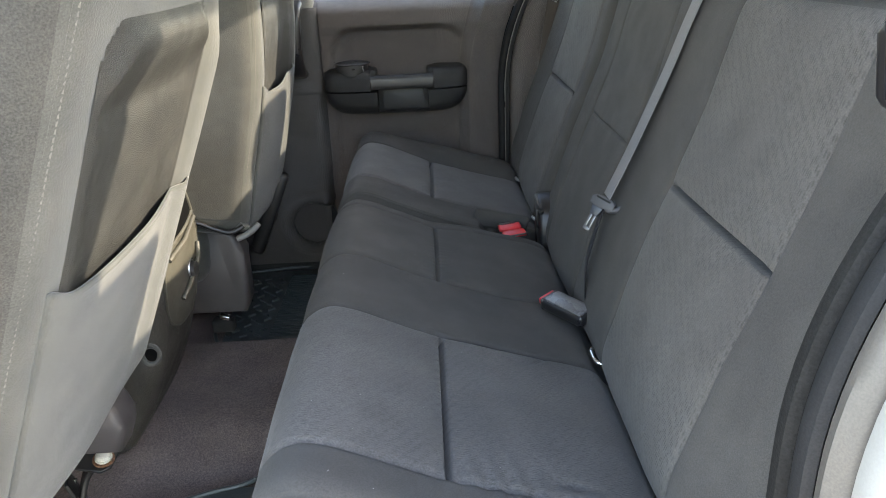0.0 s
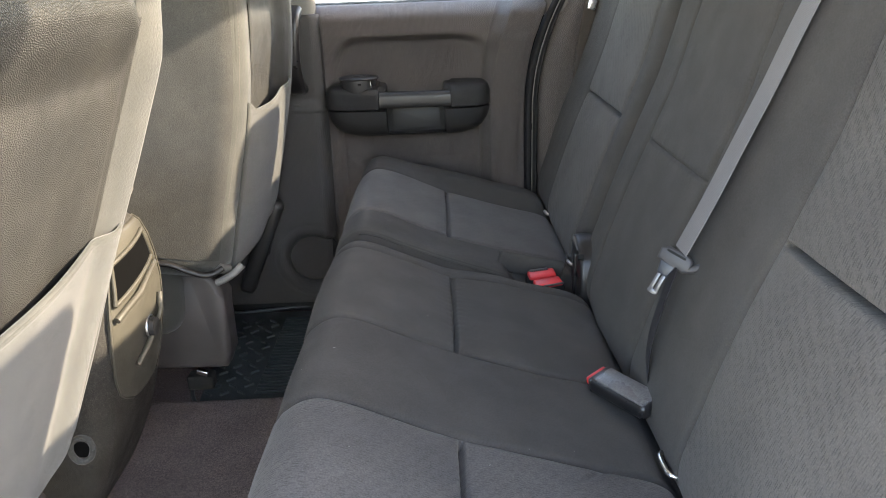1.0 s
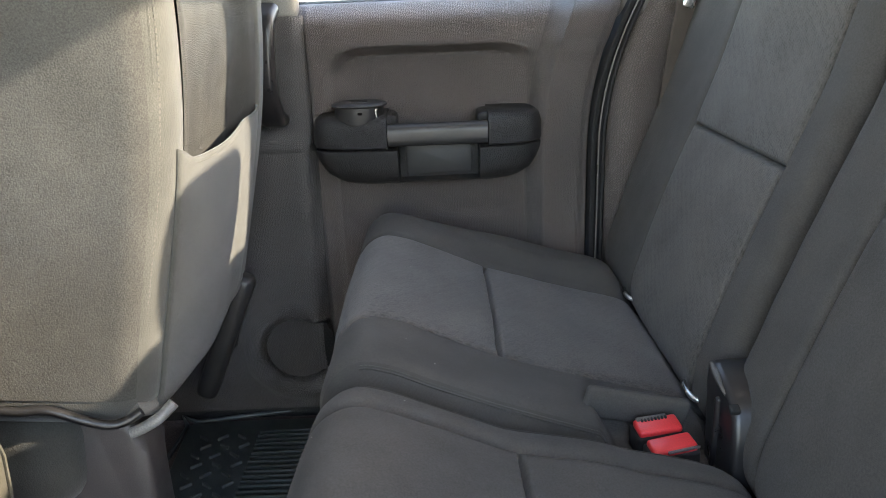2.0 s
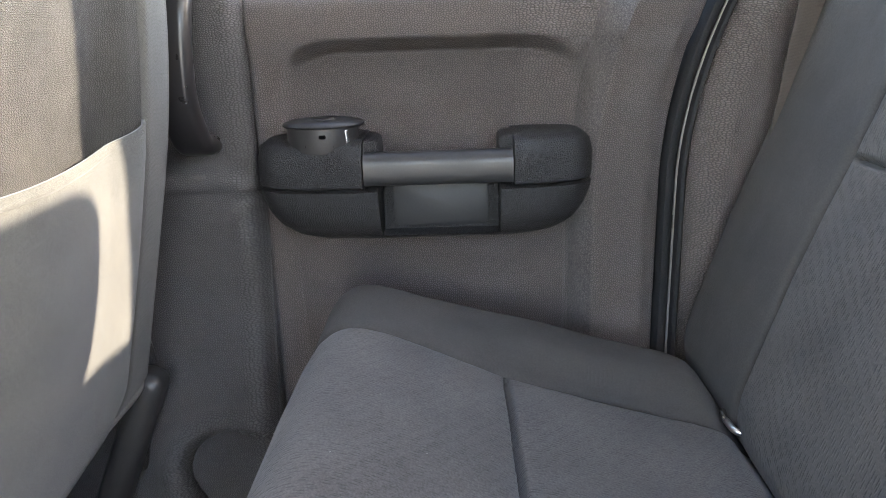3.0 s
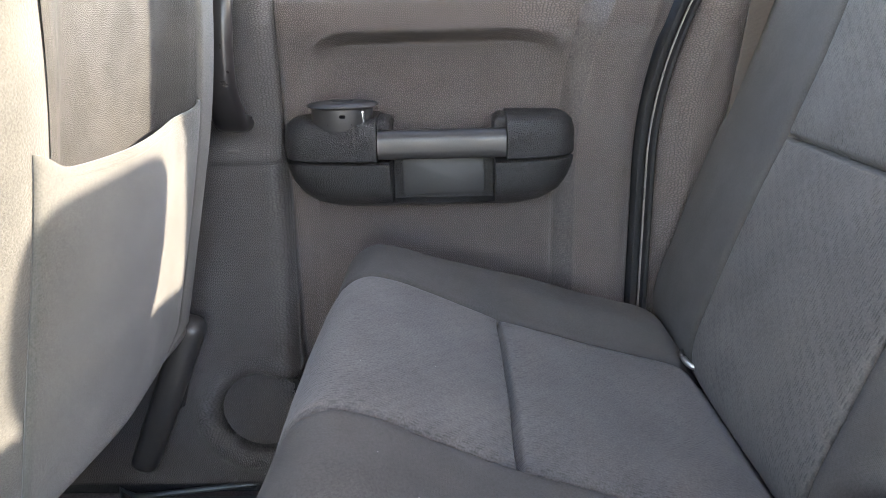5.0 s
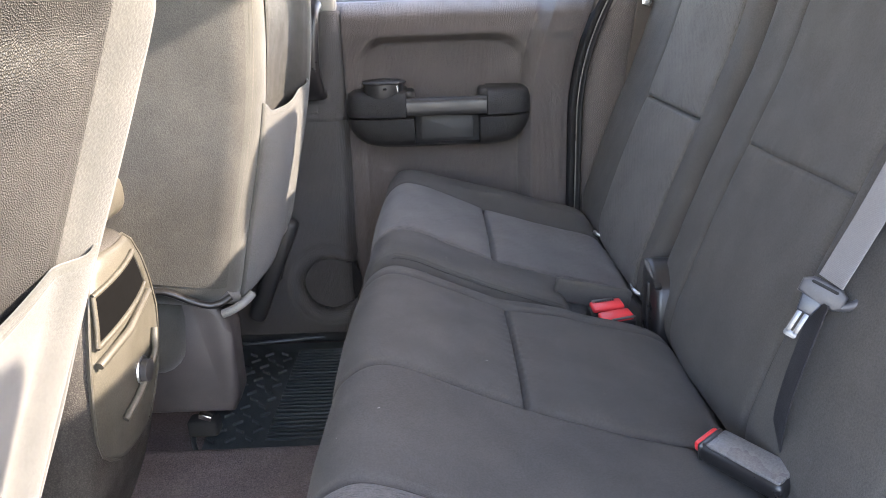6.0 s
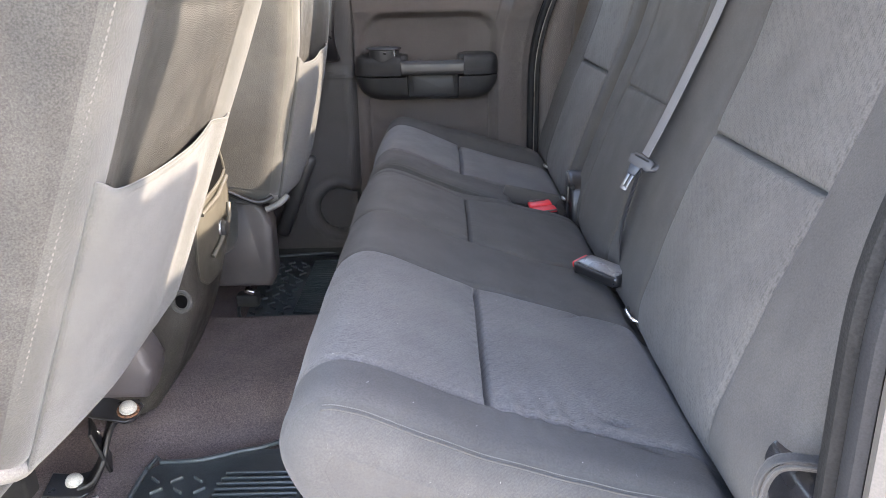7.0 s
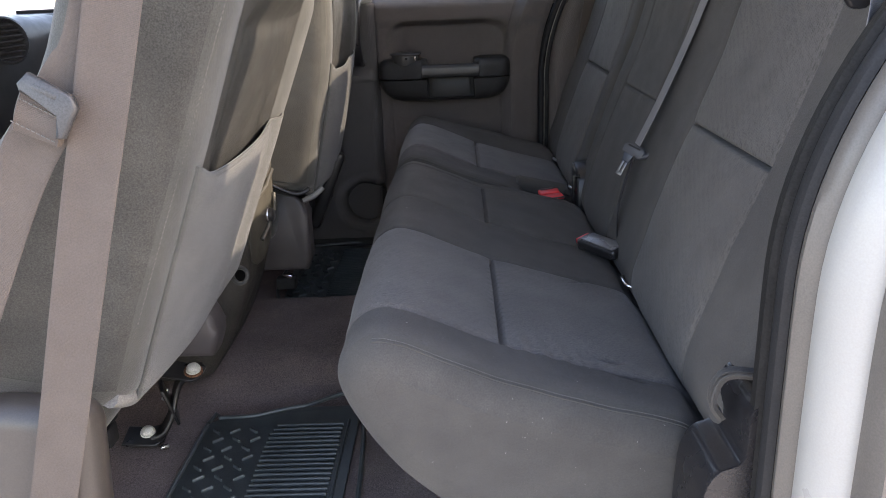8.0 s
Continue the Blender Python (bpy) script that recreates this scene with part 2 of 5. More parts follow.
def ribbon(points, across, width=0.047, thick=0.0014):
    """A flat strap along points; across: its width's direction, one vector or one for each point."""
    p = [Vector(q) for q in points]
    rings = []
    for i, q in enumerate(p):
        d = (p[min(i + 1, len(p) - 1)] - p[max(i - 1, 0)]).normalized()
        a = Vector(across[i] if isinstance(across, list) else across)
        a = (a - d * a.dot(d)).normalized()
        nrm = d.cross(a)
        w, h = a * width / 2, nrm * thick / 2
        rings.append([q - w + h * 0.4, q - w * 0.9 + h * 1.3, q - w * 0.8 + h, q + w * 0.8 + h, q + w * 0.9 + h * 1.3, q + w + h * 0.4,
                      q + w - h * 0.4, q + w * 0.9 - h * 1.3, q + w * 0.8 - h, q - w * 0.8 - h, q - w * 0.9 - h * 1.3, q - w - h * 0.4])
    return loft(rings)


def block(size, m=None, r=0.004, seg=3):
    """A box with rounded edges, about its middle, moved by m."""
    bm = bmesh.new()
    bm.loops.layers.uv.new("UVMap")
    bmesh.ops.create_cube(bm, size=1.0, matrix=Matrix.Diagonal((*size, 1)))
    bmesh.ops.bevel(bm, geom=bm.edges[:], offset=r, segments=seg, profile=0.5, affect="EDGES")
    if m is not None:
        bmesh.ops.transform(bm, matrix=m, verts=bm.verts)
    return bm


def prism(outline, depth, m=None, r=0.003, seg=2):
    """An outline in x and y, made deep along z about 0, with rounded rims, moved by m."""
    bm = bmesh.new()
    bm.loops.layers.uv.new("UVMap")
    low = [bm.verts.new((x, y, -depth / 2)) for x, y in outline]
    top = [bm.verts.new((x, y, depth / 2)) for x, y in outline]
    rims = []
    n = len(outline)
    a, b = bm.faces.new(low[::-1]), bm.faces.new(top)
    for k in range(n):
        bm.faces.new((low[k], low[(k + 1) % n], top[(k + 1) % n], top[k]))
    if r:
        rims = list(set(a.edges) | set(b.edges))
        bmesh.ops.bevel(bm, geom=rims, offset=r, segments=seg, profile=0.5, affect="EDGES")
    if m is not None:
        bmesh.ops.transform(bm, matrix=m, verts=bm.verts)
    return bm


def round_rect(w, h, r, n=5):
    out = []
    for cx, cy, a0 in ((w / 2 - r, h / 2 - r, 0), (r - w / 2, h / 2 - r, 90), (r - w / 2, r - h / 2, 180), (w / 2 - r, r - h / 2, 270)):
        for k in range(n + 1):
            a = radians(a0 + 90 * k / n)
            out.append((cx + r * math.cos(a), cy + r * math.sin(a)))
    return out


def turned(profile, sides=24, m=None):
    """A body of revolution about z from (radius, height) pairs."""
    rings = [[Vector((r * math.cos(2 * math.pi * k / sides), r * math.sin(2 * math.pi * k / sides), z)) for k in range(sides)] for r, z in profile]
    bm = loft(rings)
    if m is not None:
        bmesh.ops.transform(bm, matrix=m, verts=bm.verts)
    return bm


def frame_of(at, x_axis, z_axis):
    """A pose from a place and two directions."""
    z = Vector(z_axis).normalized()
    x = Vector(x_axis)
    x = (x - z * x.dot(z)).normalized()
    y = z.cross(x)
    return Matrix.Translation(at) @ Matrix((x, y, z)).transposed().to_4x4()


def wavy(x, y, z, scale):
    return noise.noise(Vector((x, y, z)) * scale)

# ---- structure: floor, shell of the cab, ground ----
def hump(y):
    return 0.028 * step(-0.17, 0.02, y) * step(0.335, 0.30, y)


def floor_z(x, y):
    return hump(y) + 0.0015 * wavy(x, y, 0, 14)


def sheet(bm_ob, thick):
    mod = bm_ob.modifiers.new("thickness", "SOLIDIFY")
    mod.thickness, mod.offset = thick, -1.0
    return bm_ob


tagged(part("floor", grid(lambda x, y: (x, y, floor_z(x, y)), spread(-1.25, 0.40, 0.012), spread(-0.78, 0.80, 0.01)), CARPET),
       "brown-grey cut pile carpet on the cab floor, dusty", "floor", kind="structure")
tagged(part("floor_pan", block((1.68, 1.62, 0.05), pose(-0.42, 0.01, -0.04), 0.01), DARK), "dark floor pan below the carpet", "floor", kind="structure")
# ground is out of view, added pale to bounce light into the cab
tagged(part("ground", block((400, 400, 0.2), pose(0, 0, -0.66), 0.01), GROUND), "unseen pale concrete ground outside the truck, added to bounce light in", "ground", kind="structure")
tagged(part("ceiling", block((1.66, 1.46, 0.04), pose(-0.23, 0.0, 1.25), 0.015), HEADLINER), "pale cloth headliner of the cab", "ceiling", kind="structure")
tagged(part("wall_rear", block((0.04, 1.62, 0.78), pose(0.56, 0.0, 0.34), 0.01), VINYL), "grained plastic rear wall of the cab", "wall", kind="structure")
for s, inner in ((-1, 0.61), (1, 0.583)):
    rings = [[Vector((0.55 + a, s * ((inner - 0.205 * (z - 0.73) + 0.81) / 2 + b * (0.81 - inner + 0.205 * (z - 0.73))), z)) for a, b in round_rect(0.06, 1.0, 0.02, 4)] for z in spread(0.72, 1.26, 0.06)]
    tagged(part("rear_pillar", loft(rings), VINYL), "grained plastic pillar leaning in beside the rear window", "pillar", kind="structure")
tagged(part("window_rear", block((0.005, 1.20, 0.46), pose(0.56, 0.0, 0.96), 0.001), TINTED), "lightly tinted rear window glass", "window", kind="structure")
tagged(part("rear_header", block((0.06, 1.3, 0.05), pose(0.55, 0, 1.215), 0.01), HEADLINER), "pale header over the rear window", "trim", kind="structure")
tagged(part("wall_far", block((1.9, 0.02, 0.78), pose(-0.36, 0.855, 0.33), 0.004), SEAL), "dark inner skin behind the side trim", "wall", kind="structure")
# front end of the cab, out of view: added to cut light from ahead and above
for y in (-0.72, 0.78):
    tagged(part("screen_pillar", tube([(-1.04, y * 0.95, 1.24), (-1.25, y, 1.0), (-1.46, y * 1.02, 0.74)], 0.035, 10), VINYL), "grained plastic windscreen pillar", "pillar", kind="structure")
tagged(part("window_front", block((0.005, 1.42, 0.66), pose(-1.25, 0.03, 0.99, 0, 38, 0), 0.001), SCREEN_GLASS), "sloping windscreen glass", "window", kind="structure")
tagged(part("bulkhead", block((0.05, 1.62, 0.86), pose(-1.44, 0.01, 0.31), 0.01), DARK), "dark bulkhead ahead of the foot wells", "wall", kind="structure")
tagged(part("bonnet", block((1.2, 1.7, 0.5), pose(-2.05, 0.02, 0.44), 0.1, 4), WHITE_PAINT), "white painted bonnet ahead of the windscreen", "bonnet", kind="structure")
# far side above the sill
tagged(part("pillar_far_middle", block((0.085, 0.05, 0.56), pose(-0.318, 0.80, 0.97, 0, 0, 0), 0.015), TRIM_BAR), "pale grey plastic pillar between the side windows", "pillar", kind="structure")
tagged(part("pillar_far_rear", block((0.28, 0.05, 0.58), pose(0.37, 0.815, 0.96, 0, 0, 0), 0.02), VINYL), "grained plastic pillar behind the rear side window", "pillar", kind="structure")
tagged(part("header_far", block((1.5, 0.06, 0.08), pose(-0.2, 0.77, 1.21, 0, 0, 0), 0.02), HEADLINER), "pale header over the side windows", "trim", kind="structure")
tagged(part("window_far_rear", block((0.50, 0.005, 0.50), pose(-0.03, 0.825, 0.945), 0.001), SIDE_GLASS), "lightly tinted side window glass", "window", kind="structure")
tagged(part("window_far_front", block((0.75, 0.005, 0.50), pose(-0.74, 0.825, 0.945), 0.001), SIDE_GLASS), "lightly tinted front side window glass", "window", kind="structure")
tagged(part("door_front_far", block((0.66, 0.07, 0.70), pose(-1.02, 0.83, 0.36), 0.03), BLACK), "black grained plastic panel of the front side door", "door", kind="structure")
tagged(part("header_near", block((1.5, 0.06, 0.07), pose(-0.2, -0.74, 1.21), 0.02), HEADLINER), "pale header over the open doorway", "trim", kind="structure")
tagged(part("sill_near", block((1.6, 0.10, 0.16), pose(-0.5, -0.80, -0.09), 0.03), VINYL), "grained plastic sill of the open doorway", "sill", kind="structure")


# ---- far side: door panel, pillar trim, seal ----
def lean(z):
    """How far the door's rear edge runs back towards the sill."""
    return 0.9 * max(z - 0.47, 0) ** 2


def box_dist(x, z, cx, cz, hx, hz, r):
    dx, dz = abs(x - cx) - hx + r, abs(z - cz) - hz + r
    return math.hypot(max(dx, 0), max(dz, 0)) + min(max(dx, dz), 0) - r


def door_y(x, z):
    y = 0.790
    y -= 0.012 * step(0.625, 0.655, z)                                   # rolled top
    y += 0.035 * max(0.0, (z - 0.680) / 0.035) ** 2                      # turns away at the sill
    d = box_dist(x, z, -0.077, 0.50, 0.172, 0.147, 0.07)
    y += (0.012 + 0.034 * step(0.44, 0.615, z)) * step(0.004, -0.018, d) * (0.30 + 0.70 * step(0.174, 0.10, abs(x + 0.077)))                                  # scooped recess over the armrest
    y -= 0.026 * min(max((x - 0.084) / 0.026, 0.0), 1.0) - 0.016 * step(0.116, 0.182, x)   # ridge along the rear edge
    y += 0.010 * step(0.168, 0.187, x)
    y += 0.006 * step(-0.262, -0.272, x)
    y += 0.012 * step(0.42, 0.20, z) * step(0.09, 0.05, x) * step(-0.26, -0.22, x)
    y -= 0.003 * bell(x + 0.245, 0.006) * step(0.50, 0.44, z)
    y += 0.0025 * bell(x - 0.083, 0.0022) * step(0.47, 0.44, z) + 0.0025 * bell(x + 0.232, 0.0022) * step(0.47, 0.44, z)
    return y


def door_point(x, z):
    return (x + lean(z) * step(0.015, 0.088, x), door_y(x, z), z)


door = tagged(sheet(part("door_1", grid(door_point, spread(-0.290, 0.187, 0.003), spread(0.0, 0.716, 0.004)), VINYL), 0.012),
              "brown-grey grained plastic panel of the closed rear access door", "door", kind="structure")
BAND = material("dark_band", (0.110, 0.094, 0.088), 0.45, grain="leather", grain_depth=0.8, var=0.06, cut=0.5, spec=0.6)
part("edge_band", grid(lambda u, z: tuple(Vector(door_point(0.0855 - 0.007 * step(0.55, 0.70, z) + (0.0235 + 0.007 * step(0.55, 0.70, z)) * u, z)) + Vector((-0.0008, -0.0014, 0))), spread(0, 1, 0.125), spread(0.06, 0.712, 0.006)),
     BAND, door, "dark inset band")
# armrest pod on the door
POD_C, POD_W, POD_TOP, POD_LOW = (-0.079, 0.486), 0.374, 0.546, 0.428


def pod_ring(z, inset, front):
    """Outline of the pod at a height: a flat back at the door, a round front."""
    half, ring = POD_W / 2 - inset, []
    for k in range(41):
        a = math.pi * k / 40
        c, s = math.cos(a), math.sin(a)
        px = half * math.copysign(abs(c) ** 0.42, c)
        ring.append(Vector((POD_C[0] + px, 0.800 - front * abs(s) ** 0.55, z)))
    return ring


armrest = thing("armrest", "black grained plastic armrest pod fixed on the door panel", "armrest", at=(-0.079, 0.79, 0.43))
upper = [(0.4935, 0.004, 0.072), (0.496, 0.0, 0.077), (0.505, 0.0, 0.079), (0.525, 0.0, 0.078), (0.538, 0.004, 0.073), (0.5445, 0.013, 0.062), (0.546, 0.022, 0.05)]
lower = [(0.428, 0.070, 0.030), (0.430, 0.055, 0.040), (0.436, 0.036, 0.052), (0.448, 0.018, 0.062), (0.465, 0.007, 0.070), (0.482, 0.001, 0.075), (0.4905, 0.0, 0.077), (0.4925, 0.004, 0.073)]
GAP0, GAP1 = -0.142, 0.017


def pod_piece(name, levels, x0, x1, mat, label=""):
    """A stretch of the pod between two x, its cut ends closed."""
    rings = [pod_ring(*lv) for lv in levels]
    cut = []
    for ring in rings:
        row = [p for p in ring if x0 - 1e-6 <= p.x <= x1 + 1e-6]
        for xe in (x0, x1):
            for a, b in zip(ring, ring[1:]):
                if (a.x - xe) * (b.x - xe) < 0:
                    row.append(a.lerp(b, (xe - a.x) / (b.x - a.x)))
        row.sort(key=lambda p: -p.x)
        cut.append(row)
    n = 40
    even = []
    for row in cut:
        xs = np.array([p.x for p in row][::-1])
        ys = np.array([p.y for p in row][::-1])
        if len(xs) < 2:
            xs, ys = np.array([x0, x1]), np.array([0.79, 0.79])
        pick = [xs[0] + (xs[-1] - xs[0]) * (0.5 - 0.5 * math.cos(math.pi * k / n)) for k in range(n + 1)]
        line = [Vector((q, float(np.interp(q, xs, ys)), row[0].z)) for q in pick]
        even.append([Vector((line[0].x, 0.812, row[0].z))] + line + [Vector((line[-1].x, 0.812, row[0].z))])
    return under(part(name, loft(even), mat, None, label), armrest)


pod_piece("armrest_upper", upper, -0.30, GAP0 - 0.0012, BLACK)
pod_piece("armrest_upper", upper, GAP1 + 0.0012, 0.15, BLACK)
pod_piece("armrest_lower", lower, -0.30, -0.128, BLACK)
pod_piece("armrest_lower", lower, 0.004, 0.15, BLACK)
grip_rings = []
for x in spread(GAP0, GAP1, 0.008):
    ring = []
    for a, b in round_rect(0.030, 0.036, 0.012, 5):
        ring.append(Vector((x, 0.7385 + a, 0.5135 + b)))
    grip_rings.append(ring)
under(part("grip", loft(grip_rings), SATIN, None, "smooth satin black pull grip"), armrest)
for x in (GAP0 + 0.004, GAP1 - 0.004):
    under(part("grip_end", block((0.022, 0.06, 0.046), pose(x, 0.772, 0.522), 0.008), BLACK), armrest)
pod_piece("pull_lip", lower[:3], -0.1278, 0.0038, BLACK)
pull = under(part("pull_back", block((0.1316, 0.012, 0.062), pose(-0.062, 0.783, 0.466), 0.002), BLACK), armrest)
inside(part("pull_insert", prism(round_rect(0.108, 0.05, 0.008), 0.004, frame_of((-0.062, 0.776, 0.465), (1, 0, 0), (0, -1, 0)), 0.001), material("matte_dark_plastic", (0.024, 0.024, 0.025), 0.55, var=0.05), None, "smooth plastic pad inside the pull"), pull)
# pop-up cup lid standing out of the pod
lid = thing("ashtray", "black plastic ashtray standing popped up from the armrest", "ashtray", at=(-0.186, 0.757, 0.54))
under(part("lid", turned([(0.001, 0.5675), (0.012, 0.5678), (0.013, 0.5665), (0.030, 0.5665), (0.0415, 0.564), (0.043, 0.5615), (0.041, 0.5595), (0.001, 0.5595)], 32, pose(-0.186, 0.757, 0) @ Matrix.Diagonal((1.04, 0.85, 1, 1))), SATIN), lid)
cup = under(part("cup", turned([(0.0385, 0.5595), (0.0395, 0.535), (0.037, 0.530), (0.001, 0.530)], 28, pose(-0.187, 0.757, 0) @ Matrix.Diagonal((1, 0.8, 1, 1))), SATIN), lid)
for dx, dz in ((-0.020, 0.551), (0.004, 0.551), (-0.012, 0.541), (0.012, 0.5405)):
    inside(part("slot", block((0.0075, 0.004, 0.0042), pose(-0.187 + dx, 0.7268 + 2.2 * dx * dx * 10, dz), 0.001, 1), OPENING_SHADE), cup)
inside(part("spring_clip", block((0.004, 0.004, 0.020), pose(-0.1585, 0.7375, 0.547, 0, -6, 30), 0.001), STEEL, None, "bright metal clip"), cup)

# pillar trim with the speaker, ahead of the door


def trim_edge(x):
    return 0.030 * step(-0.298, -0.270, x) ** 2


def low_y(x, z):
    y = 0.768 - 0.036 * step(0.46, 0.17, z) + trim_edge(x)
    d = math.hypot(x + 0.322, z - 0.145)
    y -= 0.006 * bell(d - 0.0770, 0.0095)
    y += 0.016 * step(0.069, 0.064, d)
    return y


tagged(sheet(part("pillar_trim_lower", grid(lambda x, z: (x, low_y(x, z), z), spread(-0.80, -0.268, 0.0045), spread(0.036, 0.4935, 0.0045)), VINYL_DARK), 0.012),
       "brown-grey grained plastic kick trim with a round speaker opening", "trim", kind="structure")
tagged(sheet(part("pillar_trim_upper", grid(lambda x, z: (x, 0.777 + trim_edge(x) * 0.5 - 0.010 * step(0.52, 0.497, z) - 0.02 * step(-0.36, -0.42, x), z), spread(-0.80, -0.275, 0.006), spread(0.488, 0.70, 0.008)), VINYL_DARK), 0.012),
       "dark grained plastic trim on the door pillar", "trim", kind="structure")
speaker = thing("speaker", "round black perforated speaker grille in the kick trim", "speaker", at=(-0.322, 0.74, 0.14))
bm = turned([(0.0005, 0.0035), (0.02, 0.003), (0.04, 0.0015), (0.0640, -0.001), (0.0640, -0.004), (0.0005, -0.004)], 40, frame_of((-0.322, 0.745, 0.145), (1, 0, 0), (0, -1, 0)))
grille = under(part("grille", bm, material("matte_black_grille", (0.010, 0.010, 0.011), 0.75, var=0.08, spec=0.2)), speaker)
bm = bmesh.new()
for i in range(-10, 11):
    for j in range(-11, 12):
        px, pz = (i + 0.5 * (j % 2)) * 0.006, j * 0.0054
        if math.hypot(px, pz) < 0.060:
            bmesh.ops.create_circle(bm, cap_ends=True, segments=6, radius=0.0016, matrix=frame_of((-0.322 + px, 0.7442 - 0.0035 * (1 - (math.hypot(px, pz) / 0.058) ** 2) - 0.0004, 0.145 + pz), (1, 0, 0), (0, -1, 0)))
inside(tagged(part("perforation", bm, DARK), kind="stuff"), grille)
tagged(part("kick_plate", block((0.56, 0.03, 0.045), pose(-0.56, 0.765, 0.018), 0.006), BLACK), "black plastic kick plate along the floor edge", "trim", kind="structure")
# grab handle on the pillar
handle = thing("grab_handle", "black plastic lever handle on the door pillar", "handle", at=(-0.33, 0.75, 0.55))
prof = curve_through([(x - 0.006, y, z) for x, y, z in ((-0.312, 0.742, 0.712), (-0.3145, 0.716, 0.697), (-0.316, 0.708, 0.672), (-0.318, 0.706, 0.63), (-0.3185, 0.710, 0.592), (-0.316, 0.722, 0.562), (-0.316, 0.738, 0.546), (-0.314, 0.762, 0.542))], 0.006)
rings = []
for i, q in enumerate(prof):
    k = i / (len(prof) - 1)
    wide = 0.047 - 0.008 * k
    d = (prof[min(i + 1, len(prof) - 1)] - prof[max(i - 1, 0)]).normalized()
    side = Vector((1, 0, 0)) - d * d.x
    side.normalize()
    out = d.cross(side)
    rings.append([q + side * a + out * b for a, b in round_rect(wide, 0.022, 0.0095, 5)])
under(part("lever", loft(rings), GLOSS), handle)
plug = under(part("cover_plate", prism(round_rect(0.020, 0.062, 0.004), 0.003, frame_of((-0.317, 0.7755, 0.609), (1, 0, 0), (0, -1, 0)), 0.001), VINYL_DARK), handle)
inside(part("plate_gap", prism(round_rect(0.0224, 0.0644, 0.005), 0.0012, frame_of((-0.317, 0.7762, 0.609), (1, 0, 0), (0, -1, 0)), 0.0004), DARK), plug)
under(part("screw_boss", block((0.017, 0.008, 0.008), pose(-0.330, 0.760, 0.505, 30), 0.003), GREY_PLASTIC), handle)


# door seal, bright edge, and the trim behind it
def seal_x(z):
    return 0.2035 + lean(z) * 1.15


def swept(name, offs, mat, z0=-0.02, z1=0.72, label="", cat="trim"):
    """A strip along the door's rear edge; offs: (back, y) of its section."""
    pts = [(seal_x(z) + a, b, z) for z in spread(z0, z1, 0.012) for a, b in offs]
    n = len(offs)
    rings = [[Vector(p) for p in pts[i:i + n]] for i in range(0, len(pts), n)]
    return tagged(part(name, loft(rings), mat), label, cat, kind="structure")


swept("door_seal", [(-0.014, 0.812), (-0.014, 0.788), (-0.010, 0.783), (-0.004, 0.783), (0.001, 0.788), (0.001, 0.812)], SEAL, label="black rubber door seal", cat="seal")
swept("door_edge", [(0.0015, 0.812), (0.0015, 0.7865), (0.0036, 0.7865), (0.0036, 0.812)], EDGE_PAINT, label="thin bright painted edge beside the door seal", cat="trim")
swept("door_seal_inner", [(0.005, 0.812), (0.005, 0.790), (0.008, 0.785), (0.012, 0.785), (0.015, 0.790), (0.015, 0.812)], SEAL, label="black rubber inner door seal", cat="seal")


def quarter_point(u, z):
    x = seal_x(z) + 0.0155 + u
    return (x, 0.818 - 0.034 * step(0.0, 0.035, u) ** 0.7 + 0.010 * step(0.03, 0.10, u), z)


tagged(sheet(part("quarter_trim_far", grid(quarter_point, spread(0.0, 0.34, 0.006), spread(0.0, 0.74, 0.01)), VINYL), 0.012),
       "brown-grey grained plastic trim behind the door", "trim", kind="structure")
tagged(part("belt_guide_cap", prism([(0.020 * math.cos(a) * (1 + 0.30 * max(math.sin(a), 0)), 0.027 * math.sin(a)) for a in [2 * math.pi * k / 24 for k in range(24)]], 0.008,
       frame_of((0.2885, 0.7845, 0.632), (1, 0.10, 0), (0.10, -1, 0.05)), 0.003), CAP), "round grained plastic cover cap on the rear trim", "cap")
strap = thing("seat_belt", "taupe webbing of the far rear seat belt", "seat belt", at=(0.30, 0.74, 0.6))
under(part("webbing", ribbon(curve_through([(0.300, 0.738, 0.46), (0.318, 0.745, 0.60), (0.332, 0.748, 0.70), (0.36, 0.755, 0.90)], 0.02), (1, 0.25, 0)), WEBBING_BROWN), strap)
under(part("anchor_buckle", block((0.018, 0.008, 0.022), pose(0.326, 0.737, 0.70, 0, 12), 0.003), STEEL, None, "bright metal belt fitting"), strap)


# ---- rear bench: two upholstered sections ----
CUSHION = curve_through([(0.25, 0, 0.0), (0.12, 0, 0.015), (0.02, 0, 0.085), (-0.055, 0, 0.150), (-0.115, 0, 0.205), (-0.157, 0, 0.26), (-0.183, 0, 0.310), (-0.190, 0, 0.345), (-0.176, 0, 0.379),
                         (-0.148, 0, 0.3975), (-0.115, 0, 0.393), (-0.07, 0, 0.3735), (0.0, 0, 0.3435), (0.10, 0, 0.311), (0.175, 0, 0.290), (0.206, 0, 0.277), (0.228, 0, 0.252), (0.262, 0, 0.242)], 0.0017)
BACK = curve_through([(0.30, 0, 0.225), (0.255, 0, 0.235), (0.222, 0, 0.270), (0.214, 0, 0.310), (0.230, 0, 0.372), (0.257, 0, 0.455), (0.290, 0, 0.543), (0.322, 0, 0.632),
                      (0.346, 0, 0.715), (0.358, 0, 0.750), (0.376, 0, 0.770), (0.40, 0, 0.776), (0.43, 0, 0.768), (0.445, 0, 0.745), (0.44, 0, 0.65), (0.42, 0, 0.45), (0.40, 0, 0.28)], 0.0022)


